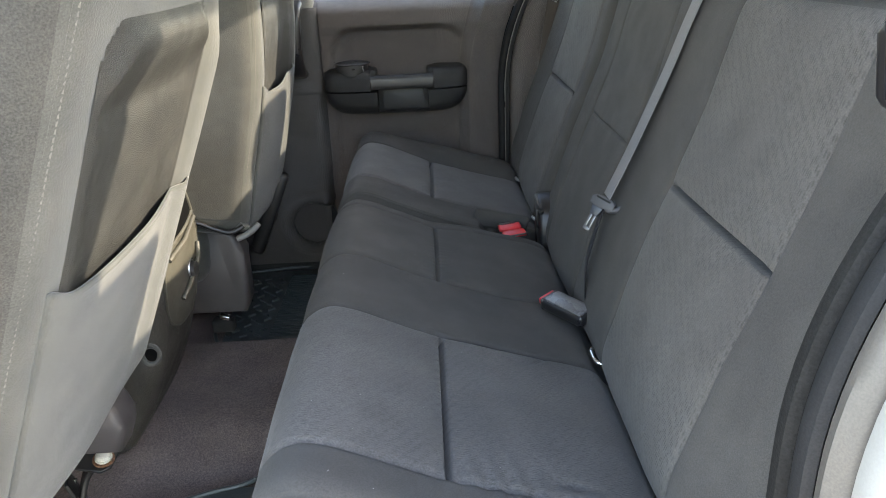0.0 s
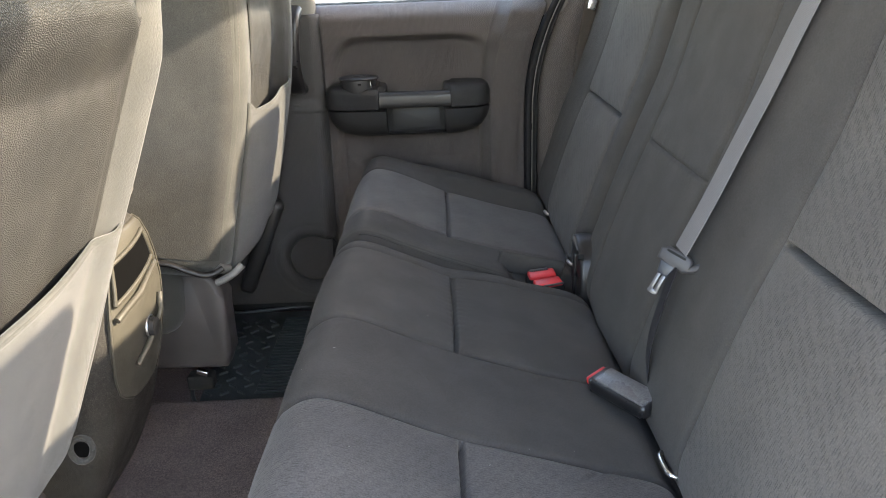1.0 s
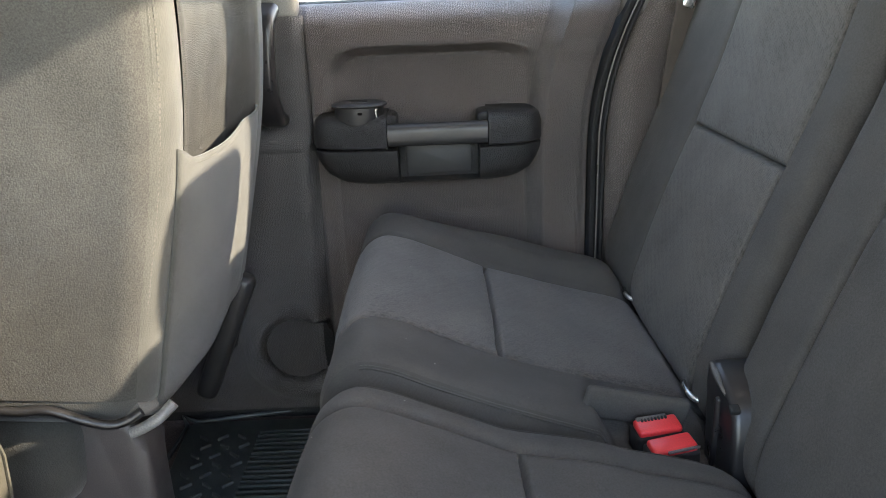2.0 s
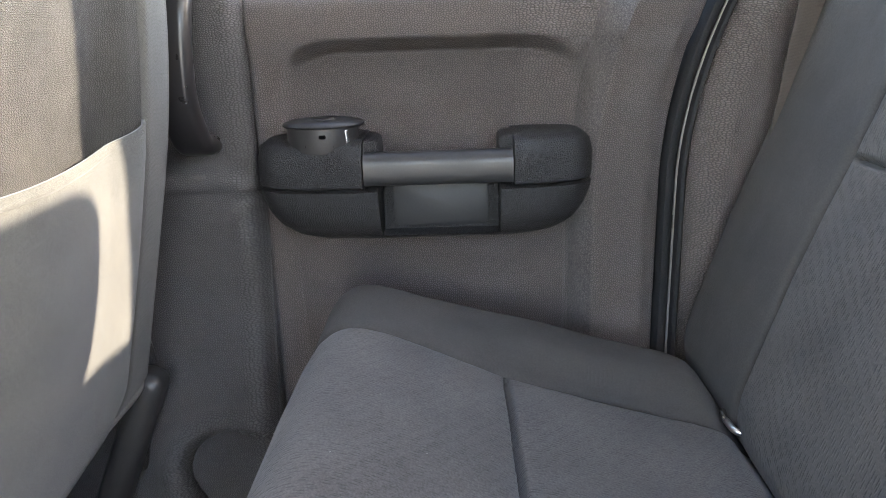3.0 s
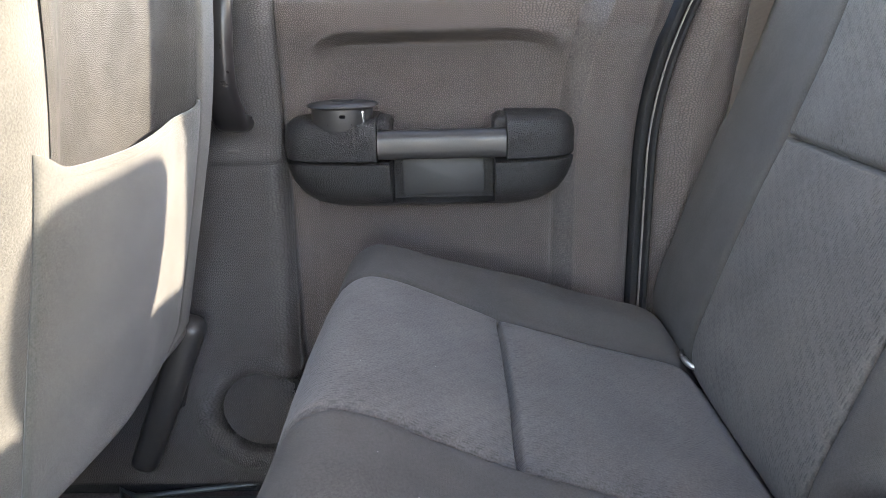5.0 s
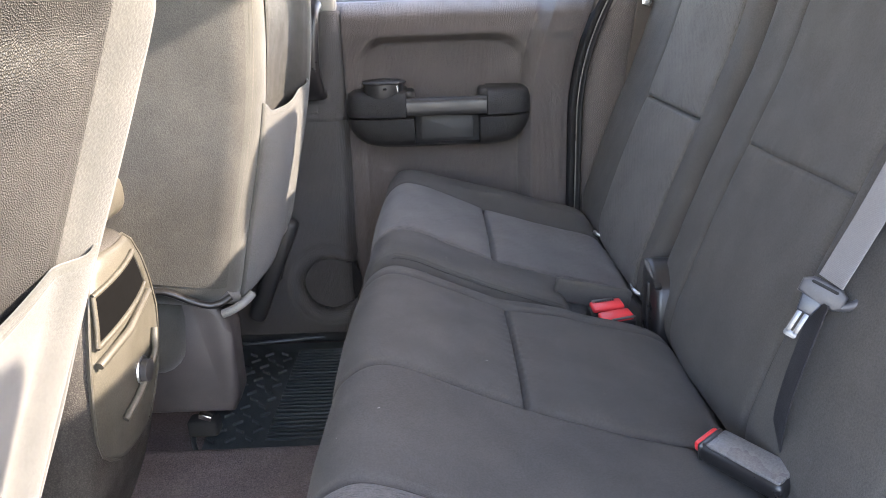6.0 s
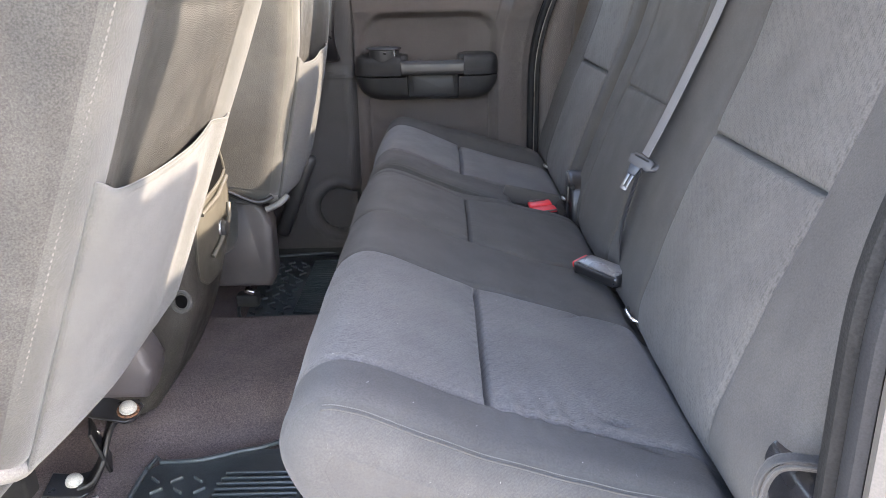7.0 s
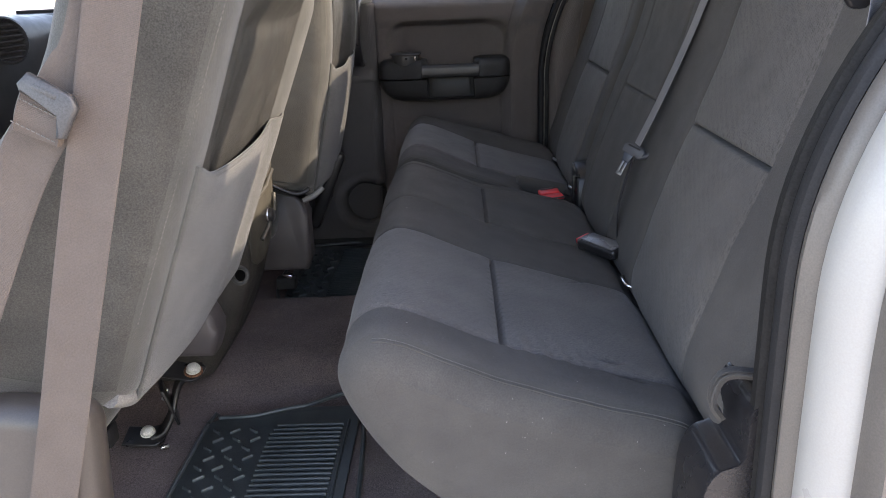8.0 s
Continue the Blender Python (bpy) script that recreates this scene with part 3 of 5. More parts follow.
def padded(prefix, parent, prof, spine, y0, y1, inserts, crease_at, first, last, r=0.034, extra=None, sides=FABRIC_SIDE, pitch=0.006):
    """An upholstered pad: its section swept from y0 to y1, round at both ends, with sewn-in inserts (y, y, cloth) that a crease crosses.
    Inserts run from share first to share last of the section's length."""
    n = len(prof)
    normals = []
    for i in range(n):
        d = (prof[min(i + 1, n - 1)] - prof[max(i - 1, 0)]).normalized()
        normals.append(Vector((-d.z, 0, d.x)))
    length = [0.0]
    for a, b in zip(prof, prof[1:]):
        length.append(length[-1] + (b - a).length)
    at = min(range(n), key=lambda i: (prof[i] - Vector((crease_at[0], 0, crease_at[1]))).length)
    cols = [(y0, r, f, 0) for f in (1.0, 0.8, 0.6, 0.4, 0.2, 0.012)]
    cols += [(y0 + r * (1 - math.cos(a)), r * (1 - math.sin(a)), 0.0, 1) for a in [math.pi / 2 * k / 7 for k in range(7)]]
    marks = sorted({y0 + r, y1 - r, *[v + dv for i in inserts for v in i[:2] for dv in (-0.007, -0.0025, 0.0, 0.0025, 0.007)]})
    for a, b in zip(marks, marks[1:]):
        cols += [(y, 0.0, 0.0, 2) for y in spread(a, b, pitch)[:-1]]
    cols.append((y1 - r, 0.0, 0.0, 2))
    cols += [(y1 - r * (1 - math.cos(a)), r * (1 - math.sin(a)), 0.0, 1) for a in [math.pi / 2 * k / 7 for k in range(6, -1, -1)]]
    cols += [(y1, r, f, 0) for f in (0.012, 0.2, 0.4, 0.6, 0.8, 1.0)]

    def point(i, j):
        y, drop, f, _ = cols[j]
        p, nn, s = prof[i], normals[i], length[i] / length[-1]
        d = -drop
        for ya, yb, _cloth, deep in inserts:
            run = step(first - 0.02, first + 0.02, s) * step(last + 0.01, last - 0.01, s)
            d -= 0.0042 * (bell(y - ya, 0.0032) + bell(y - yb, 0.0032)) * run
            mid, half = (ya + yb) / 2, (yb - ya) / 2
            if abs(y - mid) < half:
                k = 1 - abs((y - mid) / half) ** 3
                ds = length[i] - length[at]
                d += 0.0032 * k * run
                d -= deep * 1.3 * bell(ds, 0.0026) * min(1.0, 8 * k) + deep * 0.30 * bell(ds, 0.016) * min(1.0, 3 * k)
                d += 0.0010 * math.sin(y * 2 * math.pi / 0.014 + 2 * wavy(0, y, 0, 30)) * bell(ds, 0.014) * k
        d += (0.0022 * wavy(p.x, y, p.z, 7) + 0.0009 * wavy(p.x, y, p.z, 24)) * (1 - f)
        q = p + nn * d + Vector((0, y, 0))
        if extra:
            q = extra(q, s, y)
        if f > 0:
            c = Vector((min(max(p.x, spine[0]), spine[1]), y, min(max(p.z, spine[2]), spine[3])))
            f = min(f, 0.995)
            bulge = math.copysign(0.005 * math.sin(math.pi * f), y - (y0 + y1) / 2)
            q = q.lerp(c, f) + Vector((0, bulge, 0))
        return q

    rows, columns = list(range(n)), list(range(len(cols)))
    girth = [0.0]
    for a, b in zip(cols, cols[1:]):
        girth.append(girth[-1] + math.hypot(b[0] - a[0], b[1] - a[1]) + 0.1 * abs(b[2] - a[2]))
    uv = lambda i, j: (length[i], girth[j])

    def cell(i, j):
        """Which cloth a face wears: -1 the cover, -2 a side, or an insert's number."""
        a, b = cols[int(j)], cols[int(j) + 1]
        if a[3] == 0 and b[3] == 0 or prefix == "cushion" and 0.2 * r < max(a[1], b[1]):
            return -2 if int(j) < len(cols) / 2 else -3
        y, s = (a[0] + b[0]) / 2, length[int(i)] / length[-1]
        for k, ins in enumerate(inserts):
            if ins[0] < y < ins[1] and first < s < last:
                return k if i < at else k + 100
        return -1

    cover = under(part(prefix + "_cover", grid(point, rows, columns, lambda i, j: cell(i, j) == -1, uv), FABRIC), parent)
    lows = [j for j in columns if cols[j][3] == 1 and (0.15 if prefix == "cushion" else 0.5) * r < cols[j][1] < (0.3 if prefix == "cushion" else 0.72) * r]
    run = [i for i in rows if 0.60 < length[i] / length[-1] < 0.97]
    for j in (lows[0], lows[-1]):
        out = math.copysign(1.0, cols[j][0] - (y0 + y1) / 2)
        inside(part(prefix + "_seam", tube([point(i, j) + Vector((0, 0.0006 * out, 0)) for i in run[::2]], 0.0010, 6), sides), cover)
        if prefix == "cushion":
            bm = bmesh.new()
            for i in run[1:-1]:
                a, c = point(i, j), point(i + 1, j)
                up = Vector((0, out, 0.8)).normalized()
                for side in (0.0036,):
                    m = frame_of((a + c) / 2 + Vector((0, 0.0006 * out + side * 0.62, side * -0.78 * out)), c - a, up) @ Matrix.Diagonal(((c - a).length * 0.55, 0.0008, 0.0008, 1))
                    bmesh.ops.create_cube(bm, size=1.0, matrix=m)
            inside(tagged(part("stitching", bm, THREAD, None, "pale thread stitching", smooth=False), kind="stuff"), cover)
    for c in (-2, -3):
        flank = grid(point, rows, columns, lambda i, j: cell(i, j) == c and cols[int(j)][3] + cols[int(j) + 1][3] > 0, uv)
        lay = flank.loops.layers.uv["UVMap"]
        j = 5 if c == -2 else len(cols) - 6
        hub = flank.verts.new((spine[0] - 0.13, cols[j][0], 0.19) if prefix == "cushion" else (0.355, cols[j][0], 0.52))
        rim = [flank.verts.new(point(i, j)) for i in rows]
        for p, q in zip(rim, rim[1:] + rim[:1]):
            for loop in flank.faces.new((p, q, hub)).loops:
                loop[lay].uv = (loop.vert.co.x, loop.vert.co.z)
        under(part(prefix + "_side", flank, sides, None, "dusty grey side cloth"), parent)
    for k, ins in enumerate(inserts):
        for c in (k, k + 100):
            under(part(prefix + "_insert", grid(point, rows, columns, lambda i, j: cell(i, j) == c, uv), ins[2], None,
                       "patterned blue-grey insert cloth" if ins[2] in (INSERT, INSERT_BACK) else ""), parent)


def buckle_well(q, s, y):
    """The dip in which the paired buckles lie."""
    k = step(0.085, 0.11, q.x) * step(0.225, 0.20, q.x) * step(0.125, 0.15, y) * step(0.255, 0.235, y)
    if q.z > 0.27:
        q.z -= 0.030 * k
    if s > 0.5:
        q.z += 0.021 * step(0.585, 0.645, y) * step(-0.13, 0.05, q.x) * step(0.29, 0.17, q.x)      # full outer bolster
    return ruched(q, s, y, 0.302, 0.585)


def puckers(q, s, y):
    """Small tucks in the cloth of the near cushion."""
    if s > 0.5:
        q.z -= 0.012 * bell(y + 0.592 + 0.15 * (q.x - 0.14), 0.0045) * bell(q.x - 0.150, 0.018) + 0.008 * bell(y + 0.562, 0.0045) * bell(q.x - 0.130, 0.016)
        q.z += 0.012 * step(0.05, 0.12, y) * step(-0.02, 0.08, q.x) * step(0.26, 0.17, q.x)
        q.z -= 0.004 * bell(y + 0.318 - 0.8 * (q.x - 0.12), 0.005) * bell(q.x - 0.125, 0.016)
        q.z += 0.0015 * math.sin(q.x * 260 + 40 * y) * bell(y + 0.575, 0.03) * bell(q.x - 0.05, 0.07)
    return ruched(q, s, y, -0.585, -0.298)


def ruched(q, s, y, ya, yb):
    """Gathers in an insert's cloth over the cushion's front edge, deepest at its sides."""
    if 0.30 < s < 0.60 and ya < y < yb:
        side = bell(y - ya, 0.05) + bell(y - yb, 0.05) + 0.45
        fade = step(0.30, 0.36, s) * step(0.60, 0.50, s)
        q.z += 0.0014 * math.sin(s * 430 + 3 * wavy(0, y, 0, 20)) * side * fade
    return q


SPINE_C, SPINE_B = (0.25, 0.25, 0.15, 0.15), (0.375, 0.375, 0.35, 0.72)
near_seat = thing("rear_seat", "wide charcoal cloth rear seat section with blue-grey patterned inserts", "seat", "rear bench", (0.1, -0.25, 0.0))
padded("cushion", near_seat, CUSHION, SPINE_C, -0.678, 0.177, [(-0.585, -0.298, INSERT, 0.015), (-0.120, 0.118, FABRIC, 0.007)], (0.0, 0.3435), 0.36, 0.985, r=0.043, extra=puckers, pitch=0.0042)
padded("backrest", near_seat, BACK, SPINE_B, -0.722, 0.232, [(-0.580, -0.305, INSERT_BACK, 0.012), (-0.110, 0.130, FABRIC, 0.003)], (0.290, 0.543), 0.07, 0.52, extra=None, sides=FABRIC)
far_seat = thing("rear_seat", "narrow charcoal cloth rear seat section with grey inserts", "seat", "rear bench", (0.1, 0.45, 0.0))
padded("cushion", far_seat, CUSHION, SPINE_C, 0.181, 0.722, [(0.302, 0.585, INSERT, 0.013)], (0.0, 0.3435), 0.36, 0.985, extra=buckle_well)
padded("backrest", far_seat, BACK, SPINE_B, 0.234, 0.772, [(0.304, 0.580, INSERT_BACK, 0.012)], (0.290, 0.543), 0.07, 0.52, sides=FABRIC)
for parent, y0, y1 in ((near_seat, -0.62, 0.15), (far_seat, 0.22, 0.66)):
    under(part("seat_base", block((0.12, y1 - y0, 0.04), pose(0.20, (y0 + y1) / 2, 0.021), 0.01), DARK, None, "dark metal seat base"), parent)

# added block, out of view: stops a sliver of sun between the backrests
under(part("split_sun_block", block((0.035, 0.060, 0.50), pose(0.412, 0.233, 0.512), 0.006), FABRIC, None, "added cloth block that keeps sun out of the backrest split"), far_seat)


def headrest(y, parent, width=0.255, top=0.904):
    rings = []
    for k in range(13):
        a = math.pi * k / 12
        z, sc = top - 0.066 - 0.066 * math.cos(a), 0.35 + 0.65 * math.sin(a) ** 0.4
        rings.append([Vector((0.405 + 0.12 * (z - 0.85) + a_ * sc, y + b_ * (0.55 + 0.45 * sc), z)) for a_, b_ in round_rect(0.085, width, 0.04, 5)])
    under(part("headrest", loft(rings), FABRIC), parent)
    for dy in (-0.06, 0.06):
        under(part("headrest_post", tube([(0.405, y + dy, 0.76), (0.405, y + dy, 0.83)], 0.006), STEEL), parent)


headrest(-0.470, near_seat)
headrest(0.378, far_seat, 0.222, 0.920)

# ---- front seats ----
def front_seat(parent, y0, y1, base, tilt, inner, slim=0.0, gape=0.004, proud=0.0, edge=0.068, dish=0.0, bend=0.0):
    """A front seat seen from behind: base (x, z) of the back's rear face at its foot, tilt in degrees; inner: the side (+1, -1) that faces the console;
    edge: width of the padded edge beside the back panel, dish: how far the panel is hollowed, bend: how its upper half curves forward."""
    up = Vector((math.sin(radians(tilt)), 0, math.cos(radians(tilt))))
    out = Vector((math.cos(radians(tilt)), 0, -math.sin(radians(tilt))))
    foot = Vector((base[0], 0, base[1]))

    def at(y, h, off):
        return foot + up * h + out * (off - bend * max(h - 0.22, 0.0) ** 2) + Vector((0, y, 0))

    width, mid = y1 - y0, (y0 + y1) / 2

    def ridge(y, h):
        """The padded edge that stands proud beside the back panel."""
        return proud * step(y1 - 0.064, y1 - 0.040, y) * step(-0.01, 0.06, h) * step(0.54, 0.45, h)

    # shell of the backrest: rounded sections, fuller in the middle
    rings = []
    sections = [(-0.015, 0.030, -0.05, 0.17), (-0.008, 0.012, -0.02, 0.21), (0.006, 0.004, -0.006, 0.23)] + [(h, 0.0, 0.0, 0.24) for h in spread(0.025, 0.62, 0.02)]
    sections += [(0.65, 0.012, -0.01, 0.20), (0.665, 0.03, -0.03, 0.15)]
    for h, inset, off, deep in sections:
        deep -= slim * step(0.05, 0.40, h)
        ring = []
        flat = width / 2 - inset - min(0.035, deep * 0.4)
        for a, b in round_rect(deep, width - 2 * inset, min(0.035, deep * 0.4), 6) + [(deep / 2, flat * k / 10) for k in range(-9, 10)]:
            rear = 0.006 * (1 - (2 * b / width) ** 2) + ridge(mid + b, h) if a > 0 else 0.0
            if a > 0 and dish:
                rear -= 2.2 * dish * step(y0 + 0.058, y0 + 0.10, mid + b) * step(y1 - edge + 0.012, y1 - edge - 0.02, mid + b) * step(0.53, 0.49, h) * step(0.0, 0.05, h)
            flare = 1 + 0.30 * (deep / 2 - a) / 0.24
            ring.append(at(mid + b * flare, h, off + a - deep / 2 + rear + 0.0015 * wavy(b, h, a, 9)))
        rings.append(ring)
    cover = under(part("backrest_cover", loft(rings), SEAT_CLOTH), parent)
    # darker side panels, sewn in between the seams
    for y, s in ((y0, -1), (y1, 1)):
        def side(h, u):
            deep = 0.24 - slim * step(0.05, 0.40, h)
            r = min(0.035, deep * 0.4)
            a = deep / 2 - 0.009 - (deep - 0.042) * u
            k = max(a - (deep / 2 - r), 0.0)
            b = width / 2 - r + math.sqrt(r * r - k * k)
            lift = 0.0016 * min(1.0, 14 * u, 14 * (1 - u)) - 0.0004
            return at(mid + s * (b * (1 + 0.30 * (deep / 2 - a) / 0.24) + lift), h, a - deep / 2 + lift * k / r + 0.0015 * wavy(s * b, h, a, 9))
        under(part("side_panel", grid(side, spread(0.03, 0.615, 0.015), spread(0.0, 1.0, 0.025)), SEAT_SIDE, None, "dark side cloth"), parent)
    # stitched edge: a raised seam and a row of thread round the outer rear corner
    def corner(y):
        over = min(max(y0 + 0.035 - y, 0.0), 0.0345)
        return math.sqrt(0.035 ** 2 - over ** 2) - 0.035
    def fold(h):
        return y0 + 0.003 + 0.018 * h

    inside(part("seam", tube([at(fold(h), h, corner(fold(h)) + 0.0006) for h in spread(0.02, 0.60, 0.02)], 0.0018, 6), SEAT_CLOTH), cover)
    bm = bmesh.new()
    for h in spread(0.02, 0.60, 0.0062):
        y = fold(h) + 0.0045
        m = Matrix.Translation(at(y, h, corner(y) + 0.0015)) @ frame_of((0, 0, 0), up, (0.7, -1, 0)) @ Matrix.Diagonal((0.0040, 0.0013, 0.0013, 1))
        bmesh.ops.create_cube(bm, size=1.0, matrix=m)
    inside(tagged(part("stitching", bm, THREAD_PALE, None, "pale thread stitching", smooth=False), kind="stuff"), cover)
    # dark grained panel in the upper back
    pa, pb, ph0, ph1 = y0 + 0.058, y1 - edge, 0.20, 0.525

    def panel(y, h):
        d = max(box_dist(y, h, (pa + pb) / 2, (ph0 + ph1) / 2, (pb - pa) / 2, (ph1 - ph0) / 2, 0.055), -0.05)
        dent = 0.010 * step(0.455, 0.495, h) * step(0.0, -0.02, d) - 0.004 * bell(h - 0.445, 0.012) * step(0, -0.03, d)
        hollow = dish * step(0.0, -0.045, d) - 0.6 * dish * step(pb - 0.03, pb, y) + 0.8 * dish * step(0.42, 0.27, h) * step(0.0, -0.045, d)
        return at(y, h, 0.0050 - 0.0045 * step(-0.012, 0.004, d) * (0.0 if dish and y > pb - 0.006 else 1.0) + dent - hollow + 0.004 * (1 - (2 * (y - mid) / width) ** 2))

    under(part("back_panel", grid(panel, spread(pa, pb, 0.006), spread(ph0, ph1, 0.006), lambda y, h: box_dist(y, h, (pa + pb) / 2, (ph0 + ph1) / 2, (pb - pa) / 2, (ph1 - ph0) / 2, 0.055) < 0.004), BACK_PANEL, None, "dark grained vinyl back panel"), parent)
    # map pocket: slack cloth with a hemmed top edge
    qa, qb = y0 + 0.036, y1 - (0.034 if proud else edge - 0.002)

    def brim(y):
        k = (y - qa) / (qb - qa)
        return 0.288 + 0.008 * k + 0.014 * bell(k, 0.07) - 0.004 * math.sin(math.pi * k) + (0.012 * k ** 4 if dish else 0.0)

    def pocket(y, v):
        k = (y - qa) / (qb - qa)
        h = 0.004 + (brim(y) - 0.004) * v
        slack = math.sin(math.pi * min(max(k, 0), 1)) ** 0.6
        lift = (proud - 0.004) * step(y1 - 0.078, y1 - 0.046, y) * step(-0.01, 0.06, h) if proud else 0.013 * step(qb - 0.07, qb - 0.005, y) * step(-0.01, 0.06, h)
        off = 0.0015 + lift + slack * (0.007 + (0.007 if proud else 0.012) * math.sin(math.pi * (0.15 + 0.75 * v)) + gape * step(0.45, 1.0, v))
        off += 0.0035 * slack * wavy(y * 1.5, v, 0, 5)
        over = max(y - (y1 - 0.035), 0.0)
        off -= 0.035 - math.sqrt(0.035 ** 2 - over ** 2)
        return at(y, h, off)

    bag = sheet(under(part("map_pocket", grid(pocket, spread(qa, qb, 0.006), spread(0.0, 1.0, 0.025)), POCKET_CLOTH, None, "pale slack map pocket"), parent), 0.003)
    hem = [pocket(y, 1.0) + out * 0.002 - up * 0.006 for y in spread(qa, qb, 0.008)]
    inside(part("pocket_hem", tube(hem, [0.0006 + 0.0026 * math.sin(math.pi * i / (len(hem) - 1)) for i in range(len(hem))], 8), POCKET_CLOTH), bag)
    if not proud:
        def bolster(y, h):
            over = max(y - (y1 - 0.035), 0.0)
            swell = 0.011 * step(y1 - edge - 0.004, y1 - edge + 0.010, y) * (1 - min(max((y - y1 + edge - 0.012) / 0.075, 0.0), 1.0) ** 2) * step(0.0, 0.05, h)
            return at(y, h, 0.0034 + swell + 0.006 * (1 - (2 * (y - mid) / width) ** 2) - 0.035 + math.sqrt(0.035 ** 2 - over ** 2))
        under(part("edge_strip", grid(bolster, spread(y1 - edge - 0.004, y1 - 0.0006, 0.003), spread(0.012, 0.615, 0.02)), EDGE_CLOTH, None, "ribbed grey edge cloth"), parent)
    # dark piping along the lower edge of the inner side
    inner_y = y0 if inner < 0 else y1
    wave = [(0.022, -0.002), (0.012, -0.014), (0.007, -0.030), (0.012, -0.055), (0.021, -0.090), (0.017, -0.120), (0.02, -0.17)]
    under(part("lower_piping", tube(curve_through([at(inner_y + inner * 0.006 * (1 + k), h, o) for k, (h, o) in enumerate(wave)], 0.006), 0.0055, 8), STEEL_BLACK, None, "dark piping"), parent)
    # plastic edging along the foot of the backrest
    bar = [at(y0 + 0.006, 0.016, -0.018), at(y0 + 0.04, 0.002, -0.006)] + [at(y, -0.008, -0.010) for y in spread(y0 + 0.10, y1 - 0.10, 0.05)]
    bar += [at(y1 - 0.04, 0.002, -0.006), at(y1 - 0.006, 0.016, -0.018)]
    under(part("foot_edging", tube(curve_through(bar, 0.01), 0.011, 10), TRIM_BAR, None, "pale plastic edging"), parent)
    # seat cushion and headrest
    cush = block((0.50, width + 0.03, 0.15), pose(base[0] - 0.33, mid, base[1] - 0.02, 0, 6, 0), 0.05, 5)
    under(part("seat_cushion", cush, SEAT_CLOTH), parent)
    hr = []
    for k in range(11):
        a = math.pi * k / 10
        sc = 0.3 + 0.7 * math.sin(a) ** 0.5
        hr.append([at(mid + b * sc, 0.78 - 0.09 * math.cos(a), -0.07 + a_ * sc) for a_, b in round_rect(0.10, 0.26, 0.04, 5)])
    under(part("headrest", loft(hr), SEAT_CLOTH), parent)
    for dy in (-0.06, 0.06):
        under(part("headrest_post", tube([at(mid + dy, 0.62, -0.07), at(mid + dy, 0.72, -0.07)], 0.006), STEEL), parent)
    return at


far_front = thing("front_seat", "grey cloth front seat with a pale map pocket, behind the console", "seat", "front seats", (-0.5, 0.48, 0.0))
at_far = front_seat(far_front, 0.262, 0.705, (-0.393, 0.295), 13.5, -1, edge=0.121, dish=0.012, bend=0.45)
near_front = thing("front_seat", "grey cloth front seat with a sagging map pocket by the doorway", "seat", "front seats", (-0.5, -0.46, 0.0))
at_near = front_seat(near_front, -0.655, -0.245, (-0.438, 0.300), 22.5, 1, 0.095, 0.006, 0.018, dish=0.003)


def base_shield(parent, y, x0, x1, z0, z1):
    """Moulded side shield of a seat base: flat, with a large rounded upper rear corner."""
    out = [(x0, z0), (x1 - 0.012, z0), (x1, z0 + 0.03)]
    for k in range(9):
        a = math.pi / 2 * k / 8
        out.append((x1 - 0.06 + 0.06 * math.cos(a), z1 - 0.06 + 0.06 * math.sin(a)))
    out.append((x0, z1))
    under(part("base_shield", prism(out, 0.06, frame_of((0, y, 0), (1, 0, 0), (0, -1, 0)), 0.012, 3), BASE_PLASTIC, None, "brown-grey smooth plastic base shield"), parent)


under(part("edging_end", tube(curve_through([(-0.408, 0.262, 0.287), (-0.396, 0.264, 0.291), (-0.378, 0.270, 0.300), (-0.364, 0.280, 0.312)], 0.006), 0.0065, 10), TRIM_BAR, None, "pale plastic edging"), far_front)
base_shield(far_front, 0.315, -0.66, -0.408, 0.105, 0.305)
base_shield(near_front, -0.290, -0.66, -0.440, 0.195, 0.300)
# clips and rails under the seat bases
for parent, y in ((far_front, 0.33), (far_front, 0.66), (near_front, -0.30), (near_front, -0.62)):
    under(part("seat_rail", block((0.30, 0.035, 0.04), pose(-0.80, y, 0.045), 0.006), DARK, None, "black steel seat rail"), parent)
    under(part("seat_riser", block((0.24, 0.028, 0.12), pose(-0.76, y, 0.13), 0.01), DARK, None, "black steel riser"), parent)
for parent, ya, yb in ((far_front, 0.36, 0.68), (near_front, -0.64, -0.32)):
    under(part("seat_pan", block((0.44, yb - ya, 0.13), pose(-0.79, (ya + yb) / 2, 0.215), 0.02), DARK, None, "black steel seat pan"), parent)
under(part("rail_clip", block((0.022, 0.016, 0.010), pose(-0.478, 0.318, 0.082, 0, 20), 0.002), STEEL, None, "bright metal clip"), far_front)
under(part("rail_end", block((0.05, 0.03, 0.03), pose(-0.485, 0.325, 0.060), 0.006), DARK), far_front)
under(part("recliner_cover", block((0.036, 0.040, 0.24), pose(-0.432, 0.690, 0.195, 0, 24), 0.014, 4), SATIN), far_front)
under(part("belt_stalk", tube(curve_through([(-0.405, 0.70, 0.36), (-0.400, 0.712, 0.31), (-0.412, 0.715, 0.25), (-0.43, 0.71, 0.17)], 0.01), 0.010), BLACK), far_front)
under(part("recliner_cover", block((0.125, 0.055, 0.30), pose(-0.500, -0.715, 0.215, 0, 6), 0.026, 5), material("taupe_satin_plastic", (0.044, 0.039, 0.035), 0.36, grain="brush", grain_depth=0.05, var=0.06), None, "taupe plastic recliner cover"), near_front)
